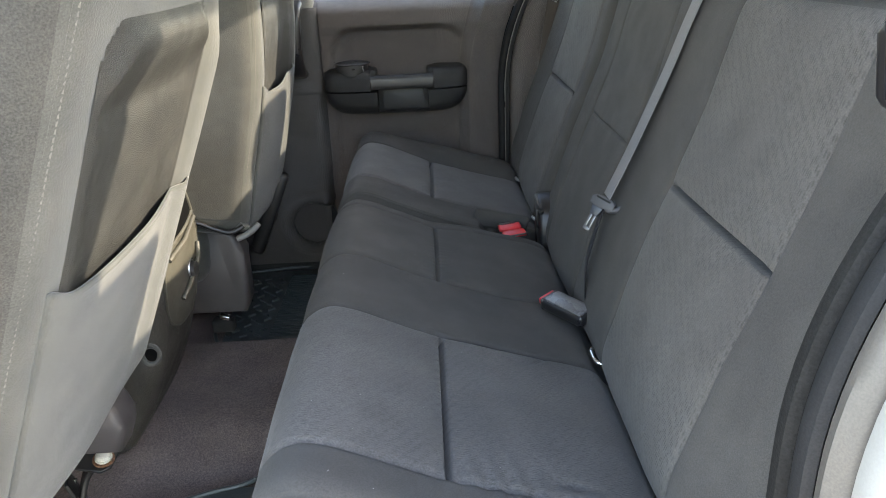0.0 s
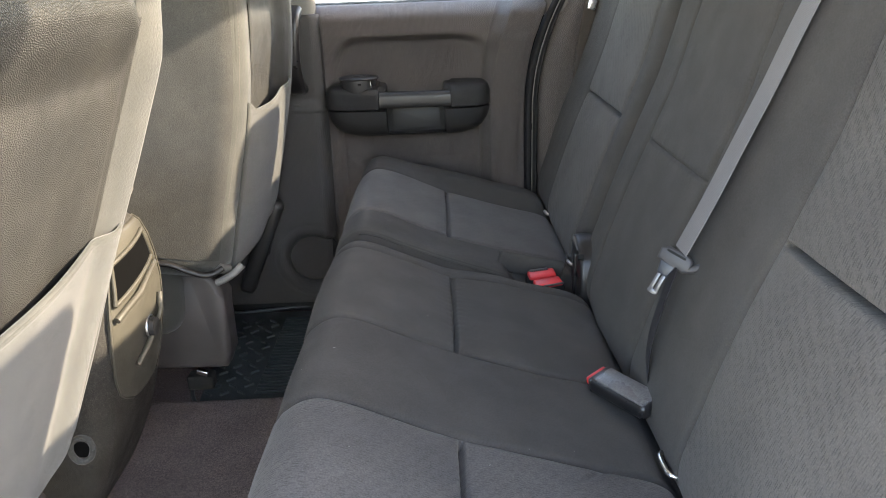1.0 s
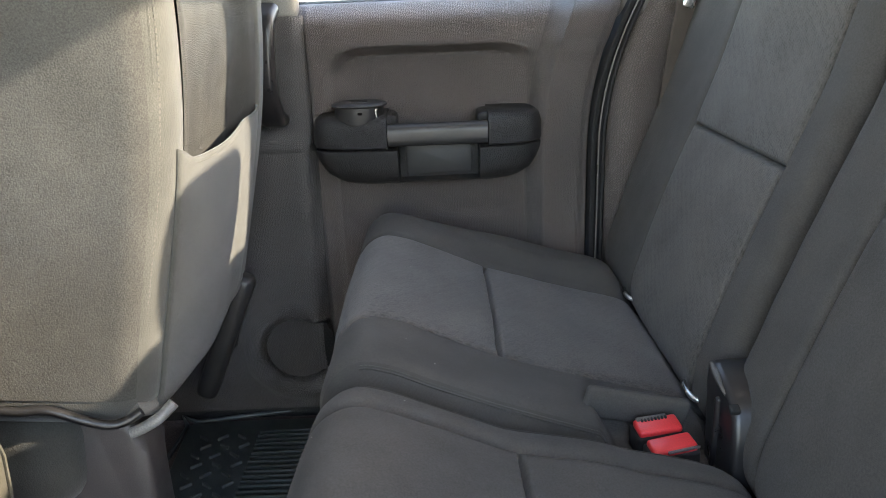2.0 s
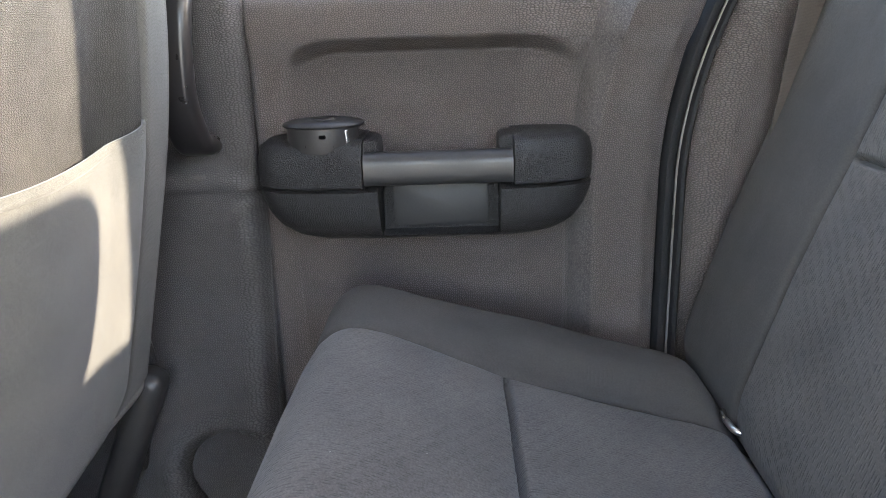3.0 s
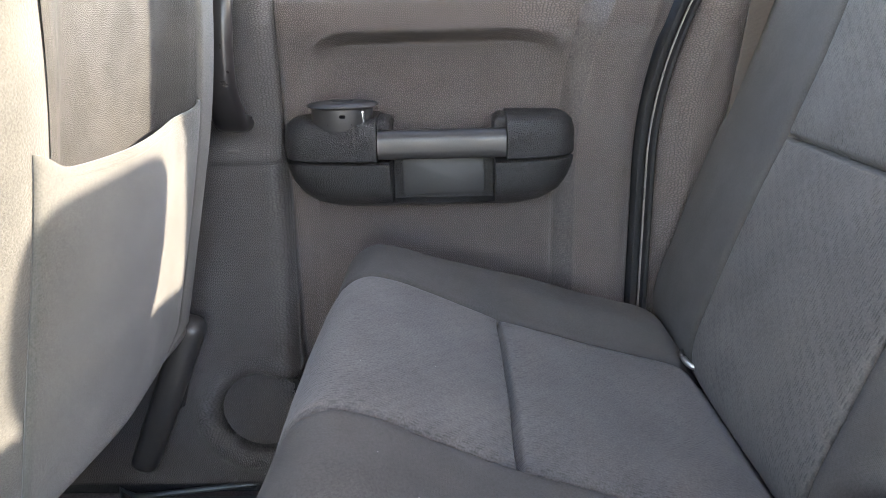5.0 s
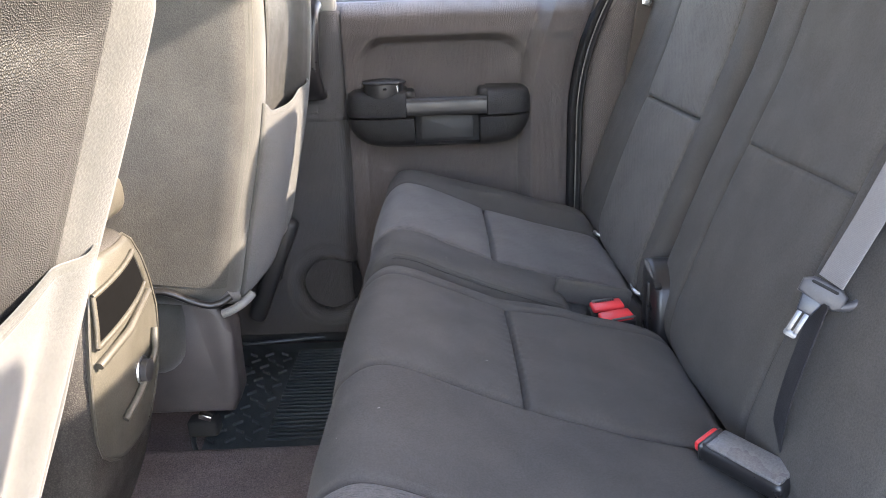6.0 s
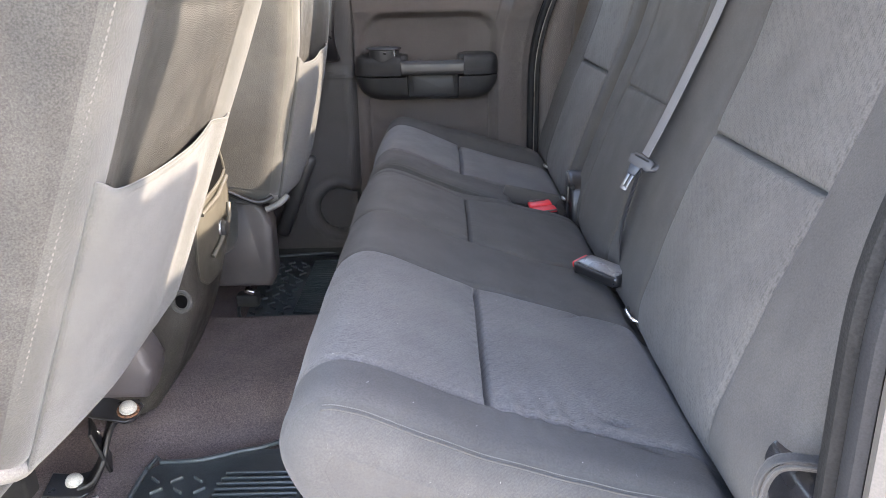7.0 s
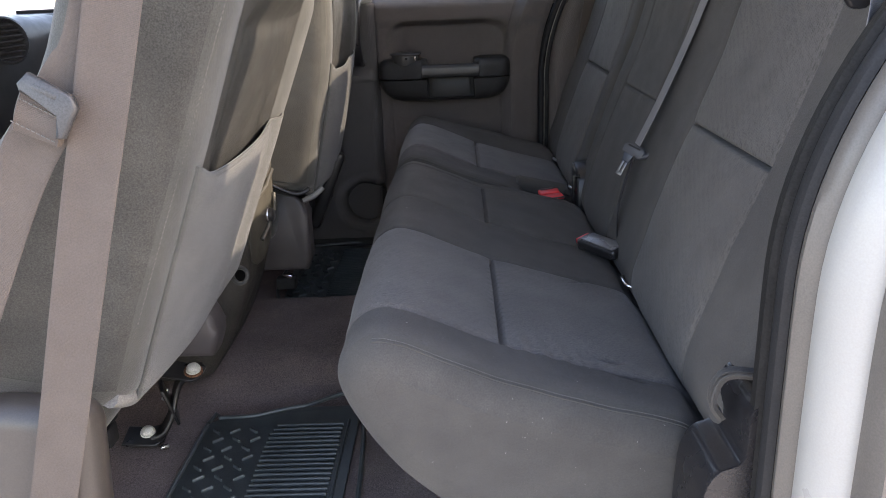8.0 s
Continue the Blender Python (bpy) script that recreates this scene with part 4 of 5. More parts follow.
loop = [(-0.416 + 0.012 * math.cos(a), -0.236 + 0.004 * math.sin(a), 0.303 + 0.013 * math.sin(a)) for a in [2 * math.pi * k / 20 for k in range(21)]]
# flat black disc paints the shade inside the pull loop
under(part("loop_shadow", turned([(0.0005, 0.001), (0.010, 0.001), (0.010, 0.0), (0.0005, 0.0)], 16, frame_of((-0.416, -0.235, 0.303), (1, 0, 0), (0, -1, 0))), OPENING_SHADE, None, "black disc for the shade inside the loop"), near_front)
under(part("edging_loop", tube(loop, 0.0034, 8), SEAT_SIDE, None, "grey cloth pull loop"), near_front)
# floor bracket with bolts
bracket = thing("seat_bracket", "black pressed steel seat bracket with pale bolts on the carpet", "bracket", at=(-0.56, -0.24, 0.0))
bar = [(-0.075, -0.030), (0.010, -0.034), (0.030, -0.020), (0.034, 0.020), (0.016, 0.036), (-0.02, 0.020), (-0.075, 0.030)]
under(part("upper_plate", prism([(x * 0.62, y * 0.72) for x, y in bar], 0.006, frame_of((-0.531, -0.224, 0.119), (1, 0, -0.12), (0.22, -0.25, 1)), 0.002), STEEL_BLACK), bracket)
strap_line = curve_through([(-0.540, -0.222, 0.116), (-0.556, -0.224, 0.100), (-0.566, -0.232, 0.074), (-0.572, -0.244, 0.046), (-0.586, -0.256, 0.022), (-0.604, -0.262, 0.016)], 0.006)
under(part("strut", ribbon(strap_line, (0.45, -0.9, 0.1), 0.036, 0.006), STEEL_BLACK), bracket)
under(part("web", block((0.006, 0.05, 0.075), pose(-0.575, -0.236, 0.066, 0, -14, 24), 0.002), STEEL_BLACK), bracket)
under(part("foot_plate", prism([(x * 0.66, y * 0.80) for x, y in bar], 0.006, frame_of((-0.600, -0.264, 0.016), (1, 0.1, -0.05), (0.1, -0.15, 1)), 0.002), STEEL_BLACK), bracket)
under(part("rusty_washer", turned([(0.0005, 0.003), (0.0155, 0.003), (0.0165, 0.0), (0.0005, 0.0)], 20, frame_of((-0.527, -0.226, 0.121), (1, 0, 0), (0.2, -0.25, 1))), material("rusted_steel", (0.16, 0.075, 0.04), 0.8, grain="brush", grain_depth=0.3, var=0.3, fine=300), None, "rusted washer"), bracket)
for at_ in ((-0.526, -0.227, 0.125), (-0.611, -0.263, 0.022)):
    under(part("bolt", turned([(0.0005, 0.010), (0.008, 0.0095), (0.0105, 0.007), (0.011, 0.0035), (0.0125, 0.003), (0.0130, 0.0), (0.0005, 0.0)], 16, frame_of(at_, (1, 0, 0), (0.15, -0.35, 1))), WHITE_CAP, None, "pale bolt head"), bracket)
under(part("bright_clip", block((0.016, 0.010, 0.005), pose(-0.572, -0.292, 0.012, 0, 10, 40), 0.002), STEEL), bracket)
under(part("bright_clip", block((0.010, 0.006, 0.022), pose(-0.585, -0.225, 0.075, 0, 20, 30), 0.002), STEEL), bracket)

# ---- centre console ----
console = thing("center_console", "olive-grey plastic centre console between the front seats", "console", at=(-0.55, 0.0, 0.028))
LEVELS = [(0.030, 0.098, -0.545), (0.06, 0.100, -0.522), (0.10, 0.102, -0.498), (0.15, 0.104, -0.474), (0.20, 0.106, -0.455), (0.25, 0.107, -0.441), (0.30, 0.108, -0.430),
          (0.34, 0.107, -0.4235), (0.38, 0.102, -0.419), (0.42, 0.092, -0.418), (0.45, 0.080, -0.4185), (0.475, 0.066, -0.421), (0.49, 0.054, -0.428), (0.495, 0.045, -0.44)]
rings = []
fine_levels = curve_through(LEVELS, 0.012)
for z, w, x in fine_levels:
    ring = []
    for a, b in round_rect(0.40, 2 * w, 0.030, 6):
        bow = -0.016 * (b / max(w, 0.01)) ** 2 if a > 0 else 0
        ring.append(Vector((x - 0.20 + a + bow, b, z)))
    rings.append(ring)
under(part("body", loft(rings), CONSOLE), console)


def console_x(y, z):
    zs = [lv[0] for lv in LEVELS]
    w, x = float(np.interp(z, zs, [lv[1] for lv in LEVELS])), float(np.interp(z, zs, [lv[2] for lv in LEVELS]))
    return x - 0.016 * (y / w) ** 2


def plate_half(z):
    return float(np.interp(z, (0.245, 0.255, 0.27, 0.30, 0.34, 0.38, 0.42, 0.45, 0.475, 0.487), (0.03, 0.055, 0.074, 0.087, 0.091, 0.089, 0.079, 0.067, 0.052, 0.036)))


def plate(y, z):
    q = y * plate_half(z)
    edge = 1 - abs(y) ** 10
    return (console_x(q, z) + 0.0035 * max(edge, 0) - 0.001, q, z)


PLATE = material("olive_grey_smooth_plastic", (0.066, 0.062, 0.049), 0.42, grain="brush", grain_depth=0.08, dust=0.1)
face = sheet(under(part("rear_plate", grid(plate, spread(-1, 1, 0.05), spread(0.247, 0.486, 0.006)), PLATE, None, "smooth olive-grey rear face plate"), console), 0.004)
rim = [Vector((console_x(s * plate_half(z), z) + 0.001, s * plate_half(z), z)) for s, zs in ((1, spread(0.250, 0.486, 0.012)), (-1, spread(0.486, 0.250, 0.012))) for z in zs]
inside(part("plate_rim", tube(rim, 0.0016, 6), PLATE, None, "worn rim of the plate"), face)


def on_plate(y, z, lift=0.003):
    return Vector((console_x(y, z) + lift, y, z))


slot = [(-0.066, 0.452), (0.022, 0.470), (0.036, 0.428), (-0.078, 0.402)]


def slot_point(u, v):
    a, b, c, d = (Vector(q) for q in slot)
    q = (a.lerp(b, u)).lerp(d.lerp(c, u), v)
    return on_plate(q.x, q.y, 0.0046)


# black sheet laid on the plate paints the slot's inner shade
bm = grid(slot_point, spread(0, 1, 0.1), spread(0, 1, 0.25))
inside(part("slot", bm, OPENING_SHADE, None, "black sheet for the shade inside the slot", smooth=False), face)
for a, b in zip(slot, slot[1:] + slot[:1]):
    inside(part("slot_rim", tube([on_plate(a[0] + (b[0] - a[0]) * k / 6, a[1] + (b[1] - a[1]) * k / 6, 0.005) for k in range(7)], 0.0030, 8), PLATE), face)
inside(part("slot_lip", tube([on_plate(-0.082, 0.384, 0.006), on_plate(-0.03, 0.400, 0.009), on_plate(0.036, 0.417, 0.007)], 0.0045, 8), PLATE), face)
inside(part("latch_bar", tube([on_plate(-0.045, 0.300, 0.006), on_plate(-0.02, 0.313, 0.008), on_plate(0.012, 0.330, 0.009), on_plate(0.034, 0.346, 0.009), on_plate(0.044, 0.368, 0.006)], 0.0042, 8), PLATE, None, "moulded raised bar"), face)
socket = under(part("socket_cap", turned([(0.0005, 0.012), (0.010, 0.012), (0.013, 0.010), (0.0135, 0.0), (0.0005, 0.0)], 20, frame_of(on_plate(0.003, 0.334, 0.002), (0, 1, 0), (1, 0, 0))), SATIN, None, "dark round socket cap"), console)
inside(part("cap_ring", tube([on_plate(0.003, 0.334, 0.004) + Vector((0, 0.0155 * math.cos(a), 0.0155 * math.sin(a))) for a in [2 * math.pi * k / 20 for k in range(21)]], 0.0016, 6), STEEL), socket)
under(part("armrest_lid", block((0.30, 0.17, 0.055), pose(-0.585, 0.0, 0.525), 0.022, 5), PLATE), console)

# ---- floor mats ----
def mat_outline(side):
    """Corner points of a rubber mat, for the near (-1) or the far (+1) foot well."""
    if side < 0:
        return [(-0.518, -0.222), (-0.500, -0.205), (-0.440, -0.200), (-0.355, -0.172), (-0.242, -0.170), (-0.242, -0.735), (-0.505, -0.735), (-0.515, -0.60)]
    return [(-0.500, 0.318), (-0.16, 0.306), (-0.16, 0.728), (-0.520, 0.728), (-0.532, 0.715)]


def rubber_mat(side):
    ob = thing("floor_mat", "black rubber floor mat with ribs and raised treads", "floor mat", "floor mats", (-0.33, 0.5 * side, 0.004))
    out = mat_outline(side)
    under(part("mat_sheet", prism([(x, y) for x, y in (out if side > 0 else out[::-1])], 0.006, pose(0, 0, 0.006), 0.002), RUBBER), ob)
    path = [Vector((x, y, 0.010)) for x, y in out]
    under(part("mat_rim", tube(curve_through(path, 0.01, True), 0.0042, 8), RUBBER), ob)
    y_lo, y_hi = (-0.70, -0.232) if side < 0 else (0.345, 0.690)
    x_split = -0.408
    rib0, rib1 = (x_split + 0.012, -0.268) if side < 0 else (x_split + 0.012, -0.19)
    y = y_hi - 0.006
    rib = None
    while y > y_lo:
        x0 = rib0 + (0.30 * max(0, y + 0.262) if side < 0 else 0)
        bm = block((rib1 - x0, 0.0042, 0.0065), pose((x0 + rib1) / 2, y, 0.0115), 0.0018, 2)
        under(part("rib", bm, RUBBER), ob)
        y -= 0.0128
    under(part("rib_border", block((0.004, y_hi - y_lo + 0.02, 0.005), pose(rib1 + 0.008, (y_lo + y_hi) / 2, 0.0105), 0.001, 1), RUBBER), ob)
    # raised tread marks, leaning by turns to both sides
    tread = block((0.020, 0.0042, 0.0075), None, 0.0020, 2)
    me = bpy.data.meshes.new("tread")
    tread.to_mesh(me)
    tread.free()
    me.materials.append(RUBBER)
    row = 0
    y = y_hi - 0.018
    while y > y_lo:
        for k in range(3):
            x = -0.490 + 0.033 * k + (0.010 if row % 2 else 0.0)
            if side < 0:
                x -= 0.004
            t = new("tread", me)
            t.matrix_world = pose(x, y, 0.0105, 0, 0, (38 if (k + row) % 2 else -38))
            under(t, ob)
        y -= 0.0265
        row += 1
    return ob


rubber_mat(-1)
rubber_mat(1)


# ---- seat belts, buckles, anchors ----
center_belt = thing("seat_belt", "grey webbing lap and shoulder belt lying over the rear seat back", "seat belt", at=(0.30, -0.16, 0.5))
run = [(0.41, -0.186, 0.788), (0.381, -0.187, 0.784), (0.358, -0.186, 0.765), (0.341, -0.179, 0.72), (0.323, -0.169, 0.66), (0.3005, -0.164, 0.60), (0.274, -0.167, 0.54), (0.2475, -0.169, 0.484)]
under(part("webbing", ribbon(curve_through(run, 0.012), (-0.10, -1.0, 0.0), 0.044), WEBBING), center_belt)
down = [(0.2420, -0.1700, 0.466), (0.230, -0.175, 0.430), (0.2195, -0.177, 0.387), (0.2190, -0.170, 0.345), (0.225, -0.162, 0.305), (0.236, -0.166, 0.270)]
under(part("lap_webbing", ribbon(curve_through(down, 0.008), (0.20, 0.97, -0.05), 0.034, 0.0016), WEBBING_BACK, None, "dark webbing seen edge on"), center_belt)
TONGUE = material("grey_tongue_plastic", (0.052, 0.051, 0.056), 0.5, grain="brush", grain_depth=0.03, var=0.03)
BLADE = material("dull_steel", (0.14, 0.142, 0.15), 0.42, metal=1.0, grain="brush", grain_depth=0.05, var=0.05)
NECK = material("blue_black_plastic", (0.030, 0.036, 0.048), 0.4, grain="brush", grain_depth=0.05, var=0.06)
tm = frame_of((0.2430, -0.1685, 0.4745), (0.74, -0.55, -0.36), (-0.48, -0.80, 0.30)) @ Matrix.Scale(0.88, 4)
head = under(part("tongue_head", prism([(-0.021, -0.009), (-0.022, 0.004), (-0.014, 0.010), (0.013, 0.011), (0.021, 0.006), (0.022, -0.006), (0.016, -0.012), (0.0, -0.0105)][::-1], 0.010, tm, 0.003), TONGUE, None, "grey plastic tongue"), center_belt)
inside(part("tongue_ear", tube(curve_through([tm @ Vector(q) for q in ((0.010, -0.008, 0.0), (0.021, -0.004, 0.0), (0.0285, 0.003, 0.0), (0.031, 0.008, 0.0))], 0.003), 0.0042, 8), TONGUE), head)
inside(part("tongue_slot", prism(round_rect(0.026, 0.0030, 0.0014), 0.0112, tm @ pose(-0.001, 0.0055, 0), 0.0004), DARK), head)
inside(part("tongue_neck", prism([(-0.016, -0.008), (0.006, -0.009), (0.002, -0.026), (-0.012, -0.026)][::-1], 0.007, tm, 0.002), NECK), head)
for dx in (-0.0085, -0.0015):
    inside(part("tongue_plate", prism(round_rect(0.0045, 0.026, 0.0012), 0.0025, tm @ pose(dx, -0.036, 0), 0.0006), BLADE, None, "bright steel tongue plate"), head)
inside(part("tongue_tip", prism(round_rect(0.0125, 0.006, 0.002), 0.0025, tm @ pose(-0.0050, -0.050, 0), 0.0006), BLADE), head)


# paler than the shell: a window's reflection put into the base colour
BUCKLE_TOP = material("buckle_sheen_plastic", (0.115, 0.110, 0.110), 0.28, grain="brush", grain_depth=0.1, var=0.15)


def buckle(name, m, label, size=(0.040, 0.088, 0.026), stalk=True):
    """A belt buckle: x across, y towards its button, z up from its face."""
    ob = thing("buckle", label, "buckle", name)
    ob.matrix_world = m
    w, ln, h = size
    part("shell", block((w, ln, h), pose(0, -ln / 2 + 0.003, 0), 0.008, 4), GLOSS, ob)
    part("top_face", block((w * 0.84, ln * 0.84, 0.004), pose(0, -ln / 2, h / 2), 0.0018, 2), BUCKLE_TOP, ob, "grey top face, lightened for a window's reflection")
    part("button", block((w * 0.86, 0.010, h * 0.52), pose(0, 0.001, h * 0.16), 0.003, 3), RED, ob, "red release button")
    part("button_frame", block((w * 0.98, 0.006, h * 0.94), pose(0, -0.002, 0), 0.003, 2), SATIN, ob)
    part("tongue_mouth", block((w * 0.70, 0.008, 0.0045), pose(0, 0.002, -h * 0.28), 0.001, 1), DARK, ob)
    if stalk:
        part("stalk", tube([(0, -ln + 0.004, -0.002), (0.002, -ln - 0.02, -0.008), (0.004, -ln - 0.05, -0.02)], 0.006), STEEL, ob, "bright wire stalk")
    return ob


buckle("rear buckles", frame_of((0.170, -0.140, 0.310), (0.78, 0.55, -0.1), (-0.12, -0.10, 1)), "black belt buckle with a red button lying on the cushion", (0.036, 0.088, 0.021))
for at_, turn in (((0.150, 0.2150, 0.300), 6), ((0.156, 0.1850, 0.297), 10)):
    ob = thing("buckle", "paired red-buttoned belt buckle standing in the seat gap", "buckle", "paired buckles", at_)
    ob.rotation_euler = (radians(6), radians(-4), radians(turn))
    ob.scale = (0.84, 0.84, 0.9)
    part("shell", block((0.060, 0.033, 0.07), pose(0, 0, -0.037), 0.005, 3), DARK, ob)
    part("button", block((0.054, 0.027, 0.010), pose(0, -0.001, 0.000), 0.004, 3), RED, ob, "red release button")
    if turn == 6:
        slot_face = part("slot_plate", block((0.038, 0.007, 0.004), pose(-0.004, 0.0095, 0.0045), 0.001, 1), GREY_PLASTIC, ob, "grey toothed slot plate")
        for k in range(8):
            part("tooth", block((0.0026, 0.005, 0.004), pose(-0.017 + 0.0042 * k, 0.0062, 0.0046), 0.0005, 1), DARK, slot_face)
    else:
        part("button_edge", block((0.040, 0.003, 0.004), pose(0.008, -0.0145, 0.0025), 0.001, 1), GREY_PLASTIC, ob, "worn grey edge")
tagged(part("buckle_tray", block((0.115, 0.012, 0.035), pose(0.135, 0.243, 0.305, 0, 14, 4), 0.005), FABRIC), "folded charcoal cloth flap beside the paired buckles", "flap")
# moulded hinge cover in the split of the backrests
hinge = thing("hinge_cover", "black plastic hinge cover in the split of the backrests", "hinge cover", at=(0.205, 0.19, 0.29))
hm = Matrix(((0, 0, 1, 0.236), (1, 0, 0, 0), (0, 1, 0, 0), (0, 0, 0, 1)))
shape = [(0.152, 0.255), (0.226, 0.255), (0.236, 0.352), (0.231, 0.364), (0.216, 0.368), (0.192, 0.362), (0.170, 0.351), (0.158, 0.338), (0.153, 0.30)]
body = under(part("cover", prism(shape, 0.066, hm, 0.007, 3), GLOSS), hinge)
inside(part("moulded_rib", block((0.010, 0.007, 0.085), pose(0.2035, 0.195, 0.300), 0.003), GLOSS), body)
inside(part("notch", block((0.010, 0.010, 0.006), pose(0.2050, 0.164, 0.3475, 28), 0.002), DARK), body)
worn = curve_through([(0.2050, 0.229, 0.362), (0.2035, 0.214, 0.3615), (0.2040, 0.200, 0.357), (0.2040, 0.184, 0.3515)], 0.004)
under(part("bright_strip", tube(worn, [0.0012 + 0.0030 * math.sin(math.pi * (i + 0.5) / len(worn)) for i in range(len(worn))], 8), GREY_PLASTIC, None, "worn pale edge"), hinge)


def anchor(y, z=0.289, x=0.2135):
    """A bright lower anchor loop for child seats in the crease."""
    path = curve_through([(x + 0.035, y - 0.020, z - 0.012), (x + 0.004, y - 0.020, z - 0.002), (x - 0.004, y - 0.014, z), (x - 0.004, y + 0.014, z), (x + 0.004, y + 0.020, z - 0.002), (x + 0.035, y + 0.020, z - 0.012)], 0.006)
    return tagged(part("child_seat_anchor", tube(path, 0.0034, 8), STEEL), "bright steel anchor loop in the seat crease", "anchor", "anchors")


for y in (0.585, 0.300, -0.280):
    anchor(y)
tagged(part("seat_hook", tube(curve_through([(0.165, 0.693, 0.300), (0.180, 0.690, 0.296), (0.195, 0.690, 0.300)], 0.004), 0.0018, 8), STEEL), "thin bright wire hook beside the cushion", "hook")

near_belt = thing("seat_belt", "grey webbing of the near rear seat belt with a black tongue", "seat belt", at=(0.31, -0.70, 0.7))
run = curve_through([(0.37, -0.715, 0.98), (0.345, -0.708, 0.86), (0.326, -0.702, 0.74), (0.314, -0.700, 0.700), (0.306, -0.700, 0.668)], 0.012)
under(part("webbing", ribbon(run, [Vector((1, 0.25 + 1.6 * step(0.73, 0.67, q.z), 0.2)) for q in run], 0.034), WEBBING), near_belt)
under(part("tongue", prism(round_rect(0.024, 0.060, 0.009), 0.010, frame_of((0.302, -0.692, 0.742), (1, 0, 0.15), (0, -1, 0)), 0.003), GLOSS, None, "black plastic tongue"), near_belt)

# front belt over the near doorway
FRONT_TONGUE = material("scuffed_grey_plastic", (0.034, 0.035, 0.037), 0.5, grain="brush", grain_depth=0.15, var=0.15)
front_belt = thing("seat_belt", "taupe webbing front belt hanging before the seat's side", "seat belt", at=(-0.35, -0.83, 0.4))
under(part("webbing", ribbon(curve_through([(-0.17, -0.745, 1.20), (-0.215, -0.750, 1.08), (-0.3175, -0.752, 0.745), (-0.3815, -0.754, 0.546), (-0.443, -0.755, 0.352), (-0.486, -0.755, 0.22), (-0.53, -0.752, 0.08)], 0.02), (1, 0.0, -0.3), 0.047), WEBBING_BROWN), front_belt)
under(part("webbing", ribbon(curve_through([(-0.14, -0.735, 1.20), (-0.200, -0.740, 1.10), (-0.331, -0.742, 0.748), (-0.3716, -0.744, 0.681), (-0.4306, -0.744, 0.605), (-0.513, -0.742, 0.461), (-0.60, -0.740, 0.31)], 0.02), (1, 0.05, -0.42), 0.046), WEBBING_BROWN), front_belt)
tm = frame_of((-0.380, -0.764, 0.676), (0.85, -0.05, -0.52), (0, -1, 0.1)) @ Matrix.Scale(0.89, 4)
tongue = under(part("tongue_head", prism([(-0.027, -0.004), (-0.022, 0.010), (0.022, 0.010), (0.031, 0.002), (0.031, -0.030), (0.024, -0.034), (0.020, -0.010), (-0.022, -0.010)][::-1], 0.010, tm, 0.003), FRONT_TONGUE, None, "grey plastic tongue"), front_belt)
inside(part("moulded_plate", prism(round_rect(0.024, 0.005, 0.002), 0.0112, tm @ pose(-0.001, 0.0015, 0), 0.0006), FRONT_TONGUE), tongue)
fold = under(part("webbing_fold", ribbon(curve_through([(-0.3859, -0.757, 0.6694), (-0.3926, -0.760, 0.6548), (-0.3994, -0.757, 0.640)], 0.006), (1, 0, -0.50), 0.042, 0.007), WEBBING_BROWN, None, "folded stitched webbing"), front_belt)
bm = bmesh.new()
for k in range(9):
    for u, v in ((-0.0178 + 0.0044 * k, 0.0105), (-0.0178 + 0.0044 * k, -0.0105)):
        bmesh.ops.create_cube(bm, size=1.0, matrix=frame_of((-0.3929, -0.7645, 0.6547), (0.85, 0, -0.50), (0, -1, 0)) @ pose(u, v, 0) @ Matrix.Diagonal((0.003, 0.001, 0.001, 1)))
inside(tagged(part("stitching", bm, THREAD, None, "pale thread stitching", smooth=False), kind="stuff"), fold)

# ---- near doorway: jamb, seals, trim ----
def jamb_x(z):
    return 1.42 * max(z - 0.50, 0) ** 2 - 0.010 + 0.018 * max(0.47 - z, 0)


def jamb(name, offs, mat, label, z0=-0.25, z1=1.14):
    rings = [[Vector((min(jamb_x(z), 0.30) + a, b, z)) for a, b in offs] for z in spread(z0, z1, 0.02)]
    return tagged(part(name, loft(rings), mat), label, "jamb", kind="structure")


jamb("jamb_trim", [(0.275, -0.735), (0.242, -0.745), (0.231, -0.758), (0.231, -0.768), (0.246, -0.775), (0.45, -0.76), (0.45, -0.735)], GRAINED_BLACK, "dark grained plastic trim round the doorway")
jamb("jamb_seal", [(0.236, -0.7755), (0.233, -0.784), (0.235, -0.791), (0.242, -0.794), (0.249, -0.790), (0.251, -0.7765)], SEAL, "black rubber doorway seal")
# flange and outer edge wear the white paint's beige, shaded copy
jamb("jamb_flange", [(0.242, -0.7955), (0.239, -0.806), (0.246, -0.816), (0.262, -0.822), (0.36, -0.822), (0.36, -0.7955)], SHADED_PAINT, "white painted flange of the doorway, its shade coloured in as beige")
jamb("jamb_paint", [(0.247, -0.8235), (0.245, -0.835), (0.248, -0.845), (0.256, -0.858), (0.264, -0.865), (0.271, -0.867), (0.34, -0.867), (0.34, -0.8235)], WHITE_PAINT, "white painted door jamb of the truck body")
jamb("jamb_outer", [(0.2725, -0.8675), (0.272, -0.880), (0.28, -0.895), (0.60, -0.915), (0.60, -0.8675)], SHADED_PAINT, "painted outer edge of the truck body, its shade put into the colour")
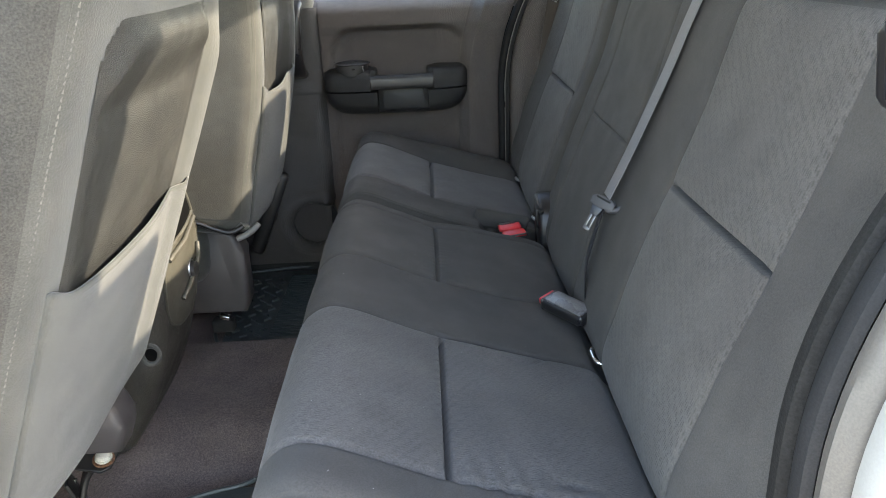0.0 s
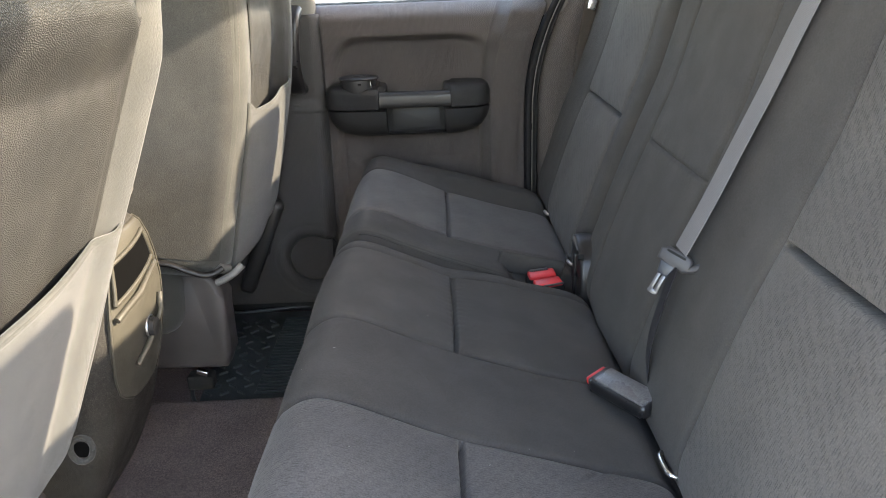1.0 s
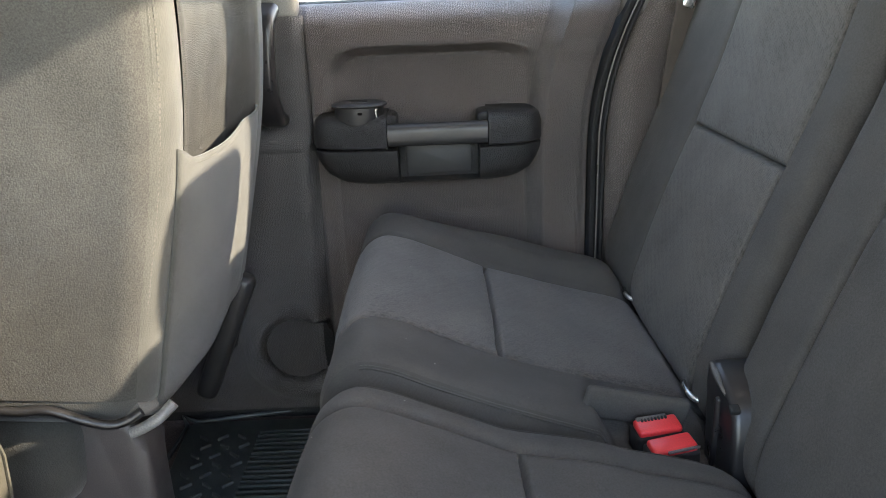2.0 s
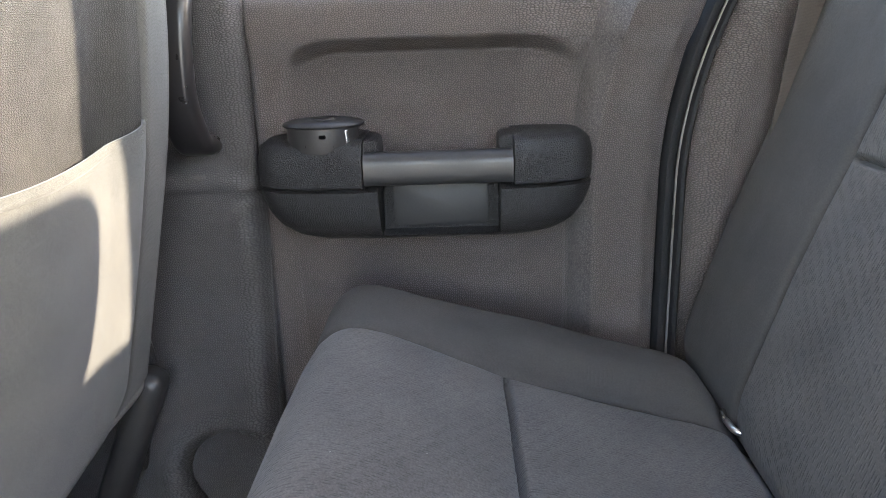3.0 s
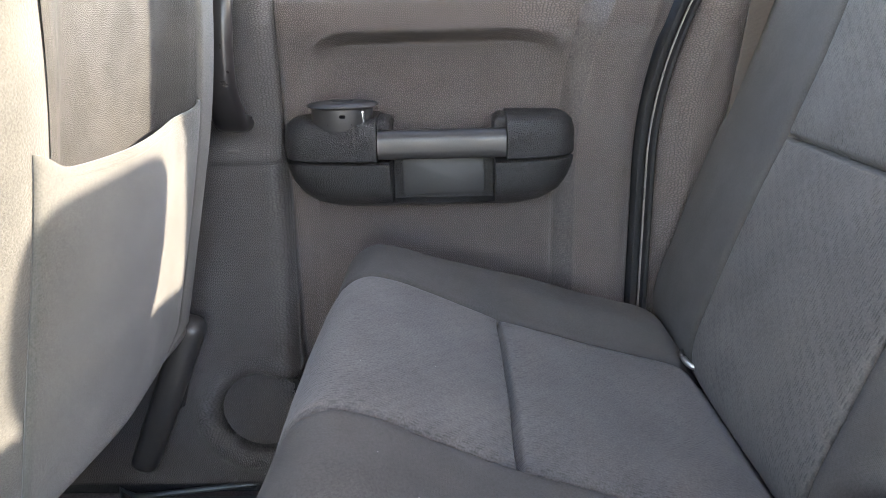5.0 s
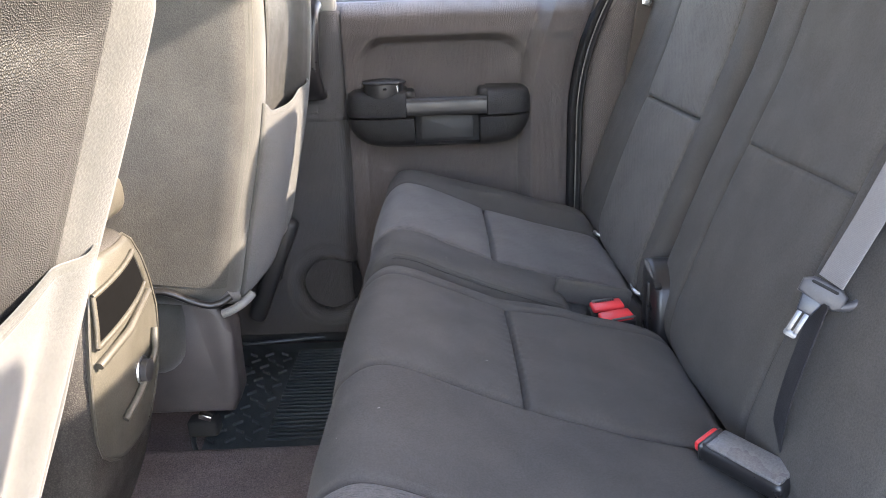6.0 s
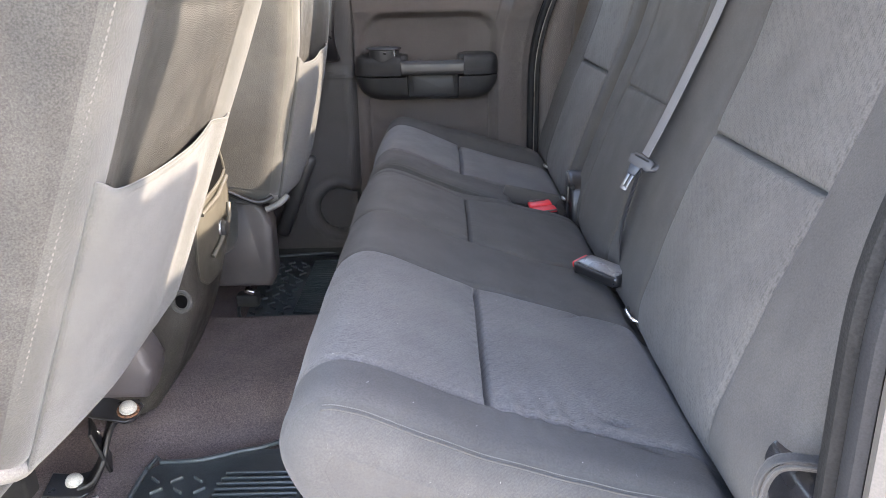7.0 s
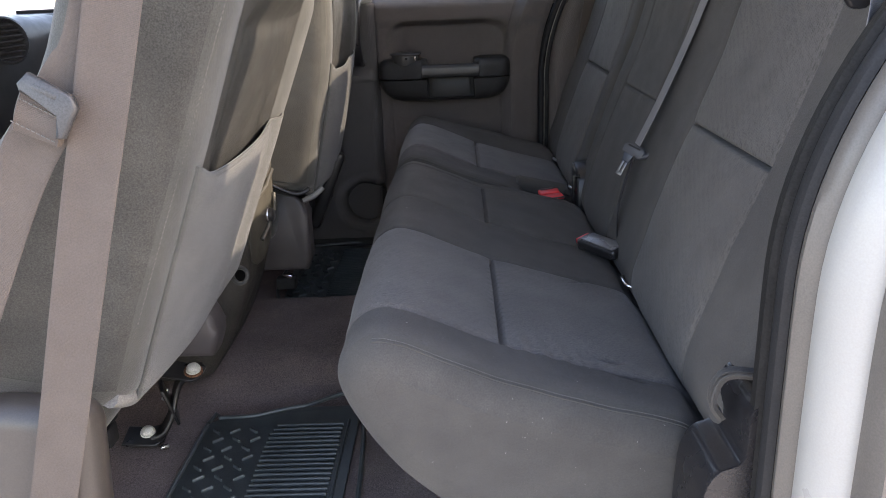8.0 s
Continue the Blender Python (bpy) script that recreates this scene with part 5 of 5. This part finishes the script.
# lower corner trim behind the near cushion
corner = thing("corner_trim", "black moulded plastic trim behind the seat cushion corner", "trim", at=(0.24, -0.72, 0.0))
steps = [(0.00, 0.178, 0.30), (0.15, 0.178, 0.30), (0.245, 0.180, 0.30), (0.275, 0.185, 0.30), (0.291, 0.195, 0.30), (0.296, 0.207, 0.30), (0.302, 0.2165, 0.30), (0.315, 0.2190, 0.30), (0.338, 0.2195, 0.30), (0.354, 0.2205, 0.30), (0.364, 0.226, 0.30), (0.367, 0.238, 0.30)]
rings = [[Vector(((x0 + x1) / 2 + a * (x1 - x0), -0.727 + b, z)) for a, b in round_rect(1.0, 0.085, 0.012, 4)] for z, x0, x1 in curve_through(steps, 0.004)]
under(part("moulding", loft(rings), material("glossy_black_moulding", (0.016, 0.015, 0.016), 0.24, grain="brush", grain_depth=0.03, var=0.05, spec=0.5)), corner)
edge = curve_through([(0.2075, -0.728, 0.329), (0.201, -0.732, 0.338), (0.195, -0.735, 0.350), (0.1965, -0.735, 0.366), (0.203, -0.735, 0.378), (0.216, -0.735, 0.3815), (0.240, -0.735, 0.378), (0.270, -0.730, 0.372), (0.30, -0.724, 0.368)], 0.005)
flap = under(part("cover_flap", ribbon(edge, (0.1, 1, 0.1), 0.013, 0.0055), FABRIC, None, "turned cloth edge of the backrest cover"), near_seat)
for off in (-0.0075, -0.0015):
    inside(part("flap_piping", tube([q + Vector((-0.004, off - 0.004, 0.004)) for q in edge], 0.0014, 6), FABRIC_SIDE), flap)
for dx in (0.0, 0.0045):
    under(part("bolster_seam", tube(curve_through([(0.2405 + dx, -0.7285, 0.366), (0.246 + dx, -0.7285, 0.396), (0.256 + dx, -0.7285, 0.425), (0.270 + dx, -0.728, 0.465), (0.29 + dx, -0.727, 0.52)], 0.01), 0.0014, 6), FABRIC_SIDE, None, "stitched bolster seam"), near_seat)

# ---- front of the cab, seen past the seat ----
dash = thing("dashboard", "dark plastic dashboard with a round air vent", "dashboard", at=(-1.15, 0.0, 0.4))
under(part("dash_body", block((0.30, 1.50, 0.42), pose(-1.2485, 0.02, 0.50), 0.06, 5), SATIN), dash)
vm = frame_of((-1.094, 0.395, 0.660), (0, 1, 0), (1, -0.55, 0.1))
vent = under(part("vent_ring", turned([(0.052, 0.0), (0.055, 0.010), (0.050, 0.014), (0.045, 0.008), (0.044, -0.01)], 28, vm), BLACK), dash)
for k in range(-3, 4):
    ln = 2 * math.sqrt(0.045 ** 2 - (k * 0.012) ** 2)
    inside(part("vane", block((ln, 0.003, 0.016), vm @ pose(0, k * 0.012, 0.004, 25), 0.001, 1), SATIN), vent)

# ---- lint on the cloth ----
random.seed(11)
bm = bmesh.new()
for _ in range(46):
    y = random.uniform(-0.65, 0.66)
    p = random.choice([q for q in CUSHION if q.z > 0.30 and q.x < 0.2])
    m = pose(p.x, y, p.z + 0.0045, 0, 20, random.uniform(0, 180)) @ Matrix.Diagonal((random.choice((0.0009, 0.0013, 0.0013, 0.0034)), 0.0004, 0.0004, 1))
    bmesh.ops.create_cube(bm, size=1.0, matrix=m)
for _ in range(34):
    m = pose(random.uniform(-0.12, 0.18), -0.6795, random.uniform(0.16, 0.345), 0, random.uniform(0, 180), 0) @ Matrix.Diagonal((random.choice((0.0006, 0.0008, 0.0010, 0.0020)), 0.0003, 0.0003, 1))
    bmesh.ops.create_cube(bm, size=1.0, matrix=m)
tagged(part("lint", bm, LINT, smooth=False), "specks of pale lint scattered on the seat cloth", "lint", kind="stuff")
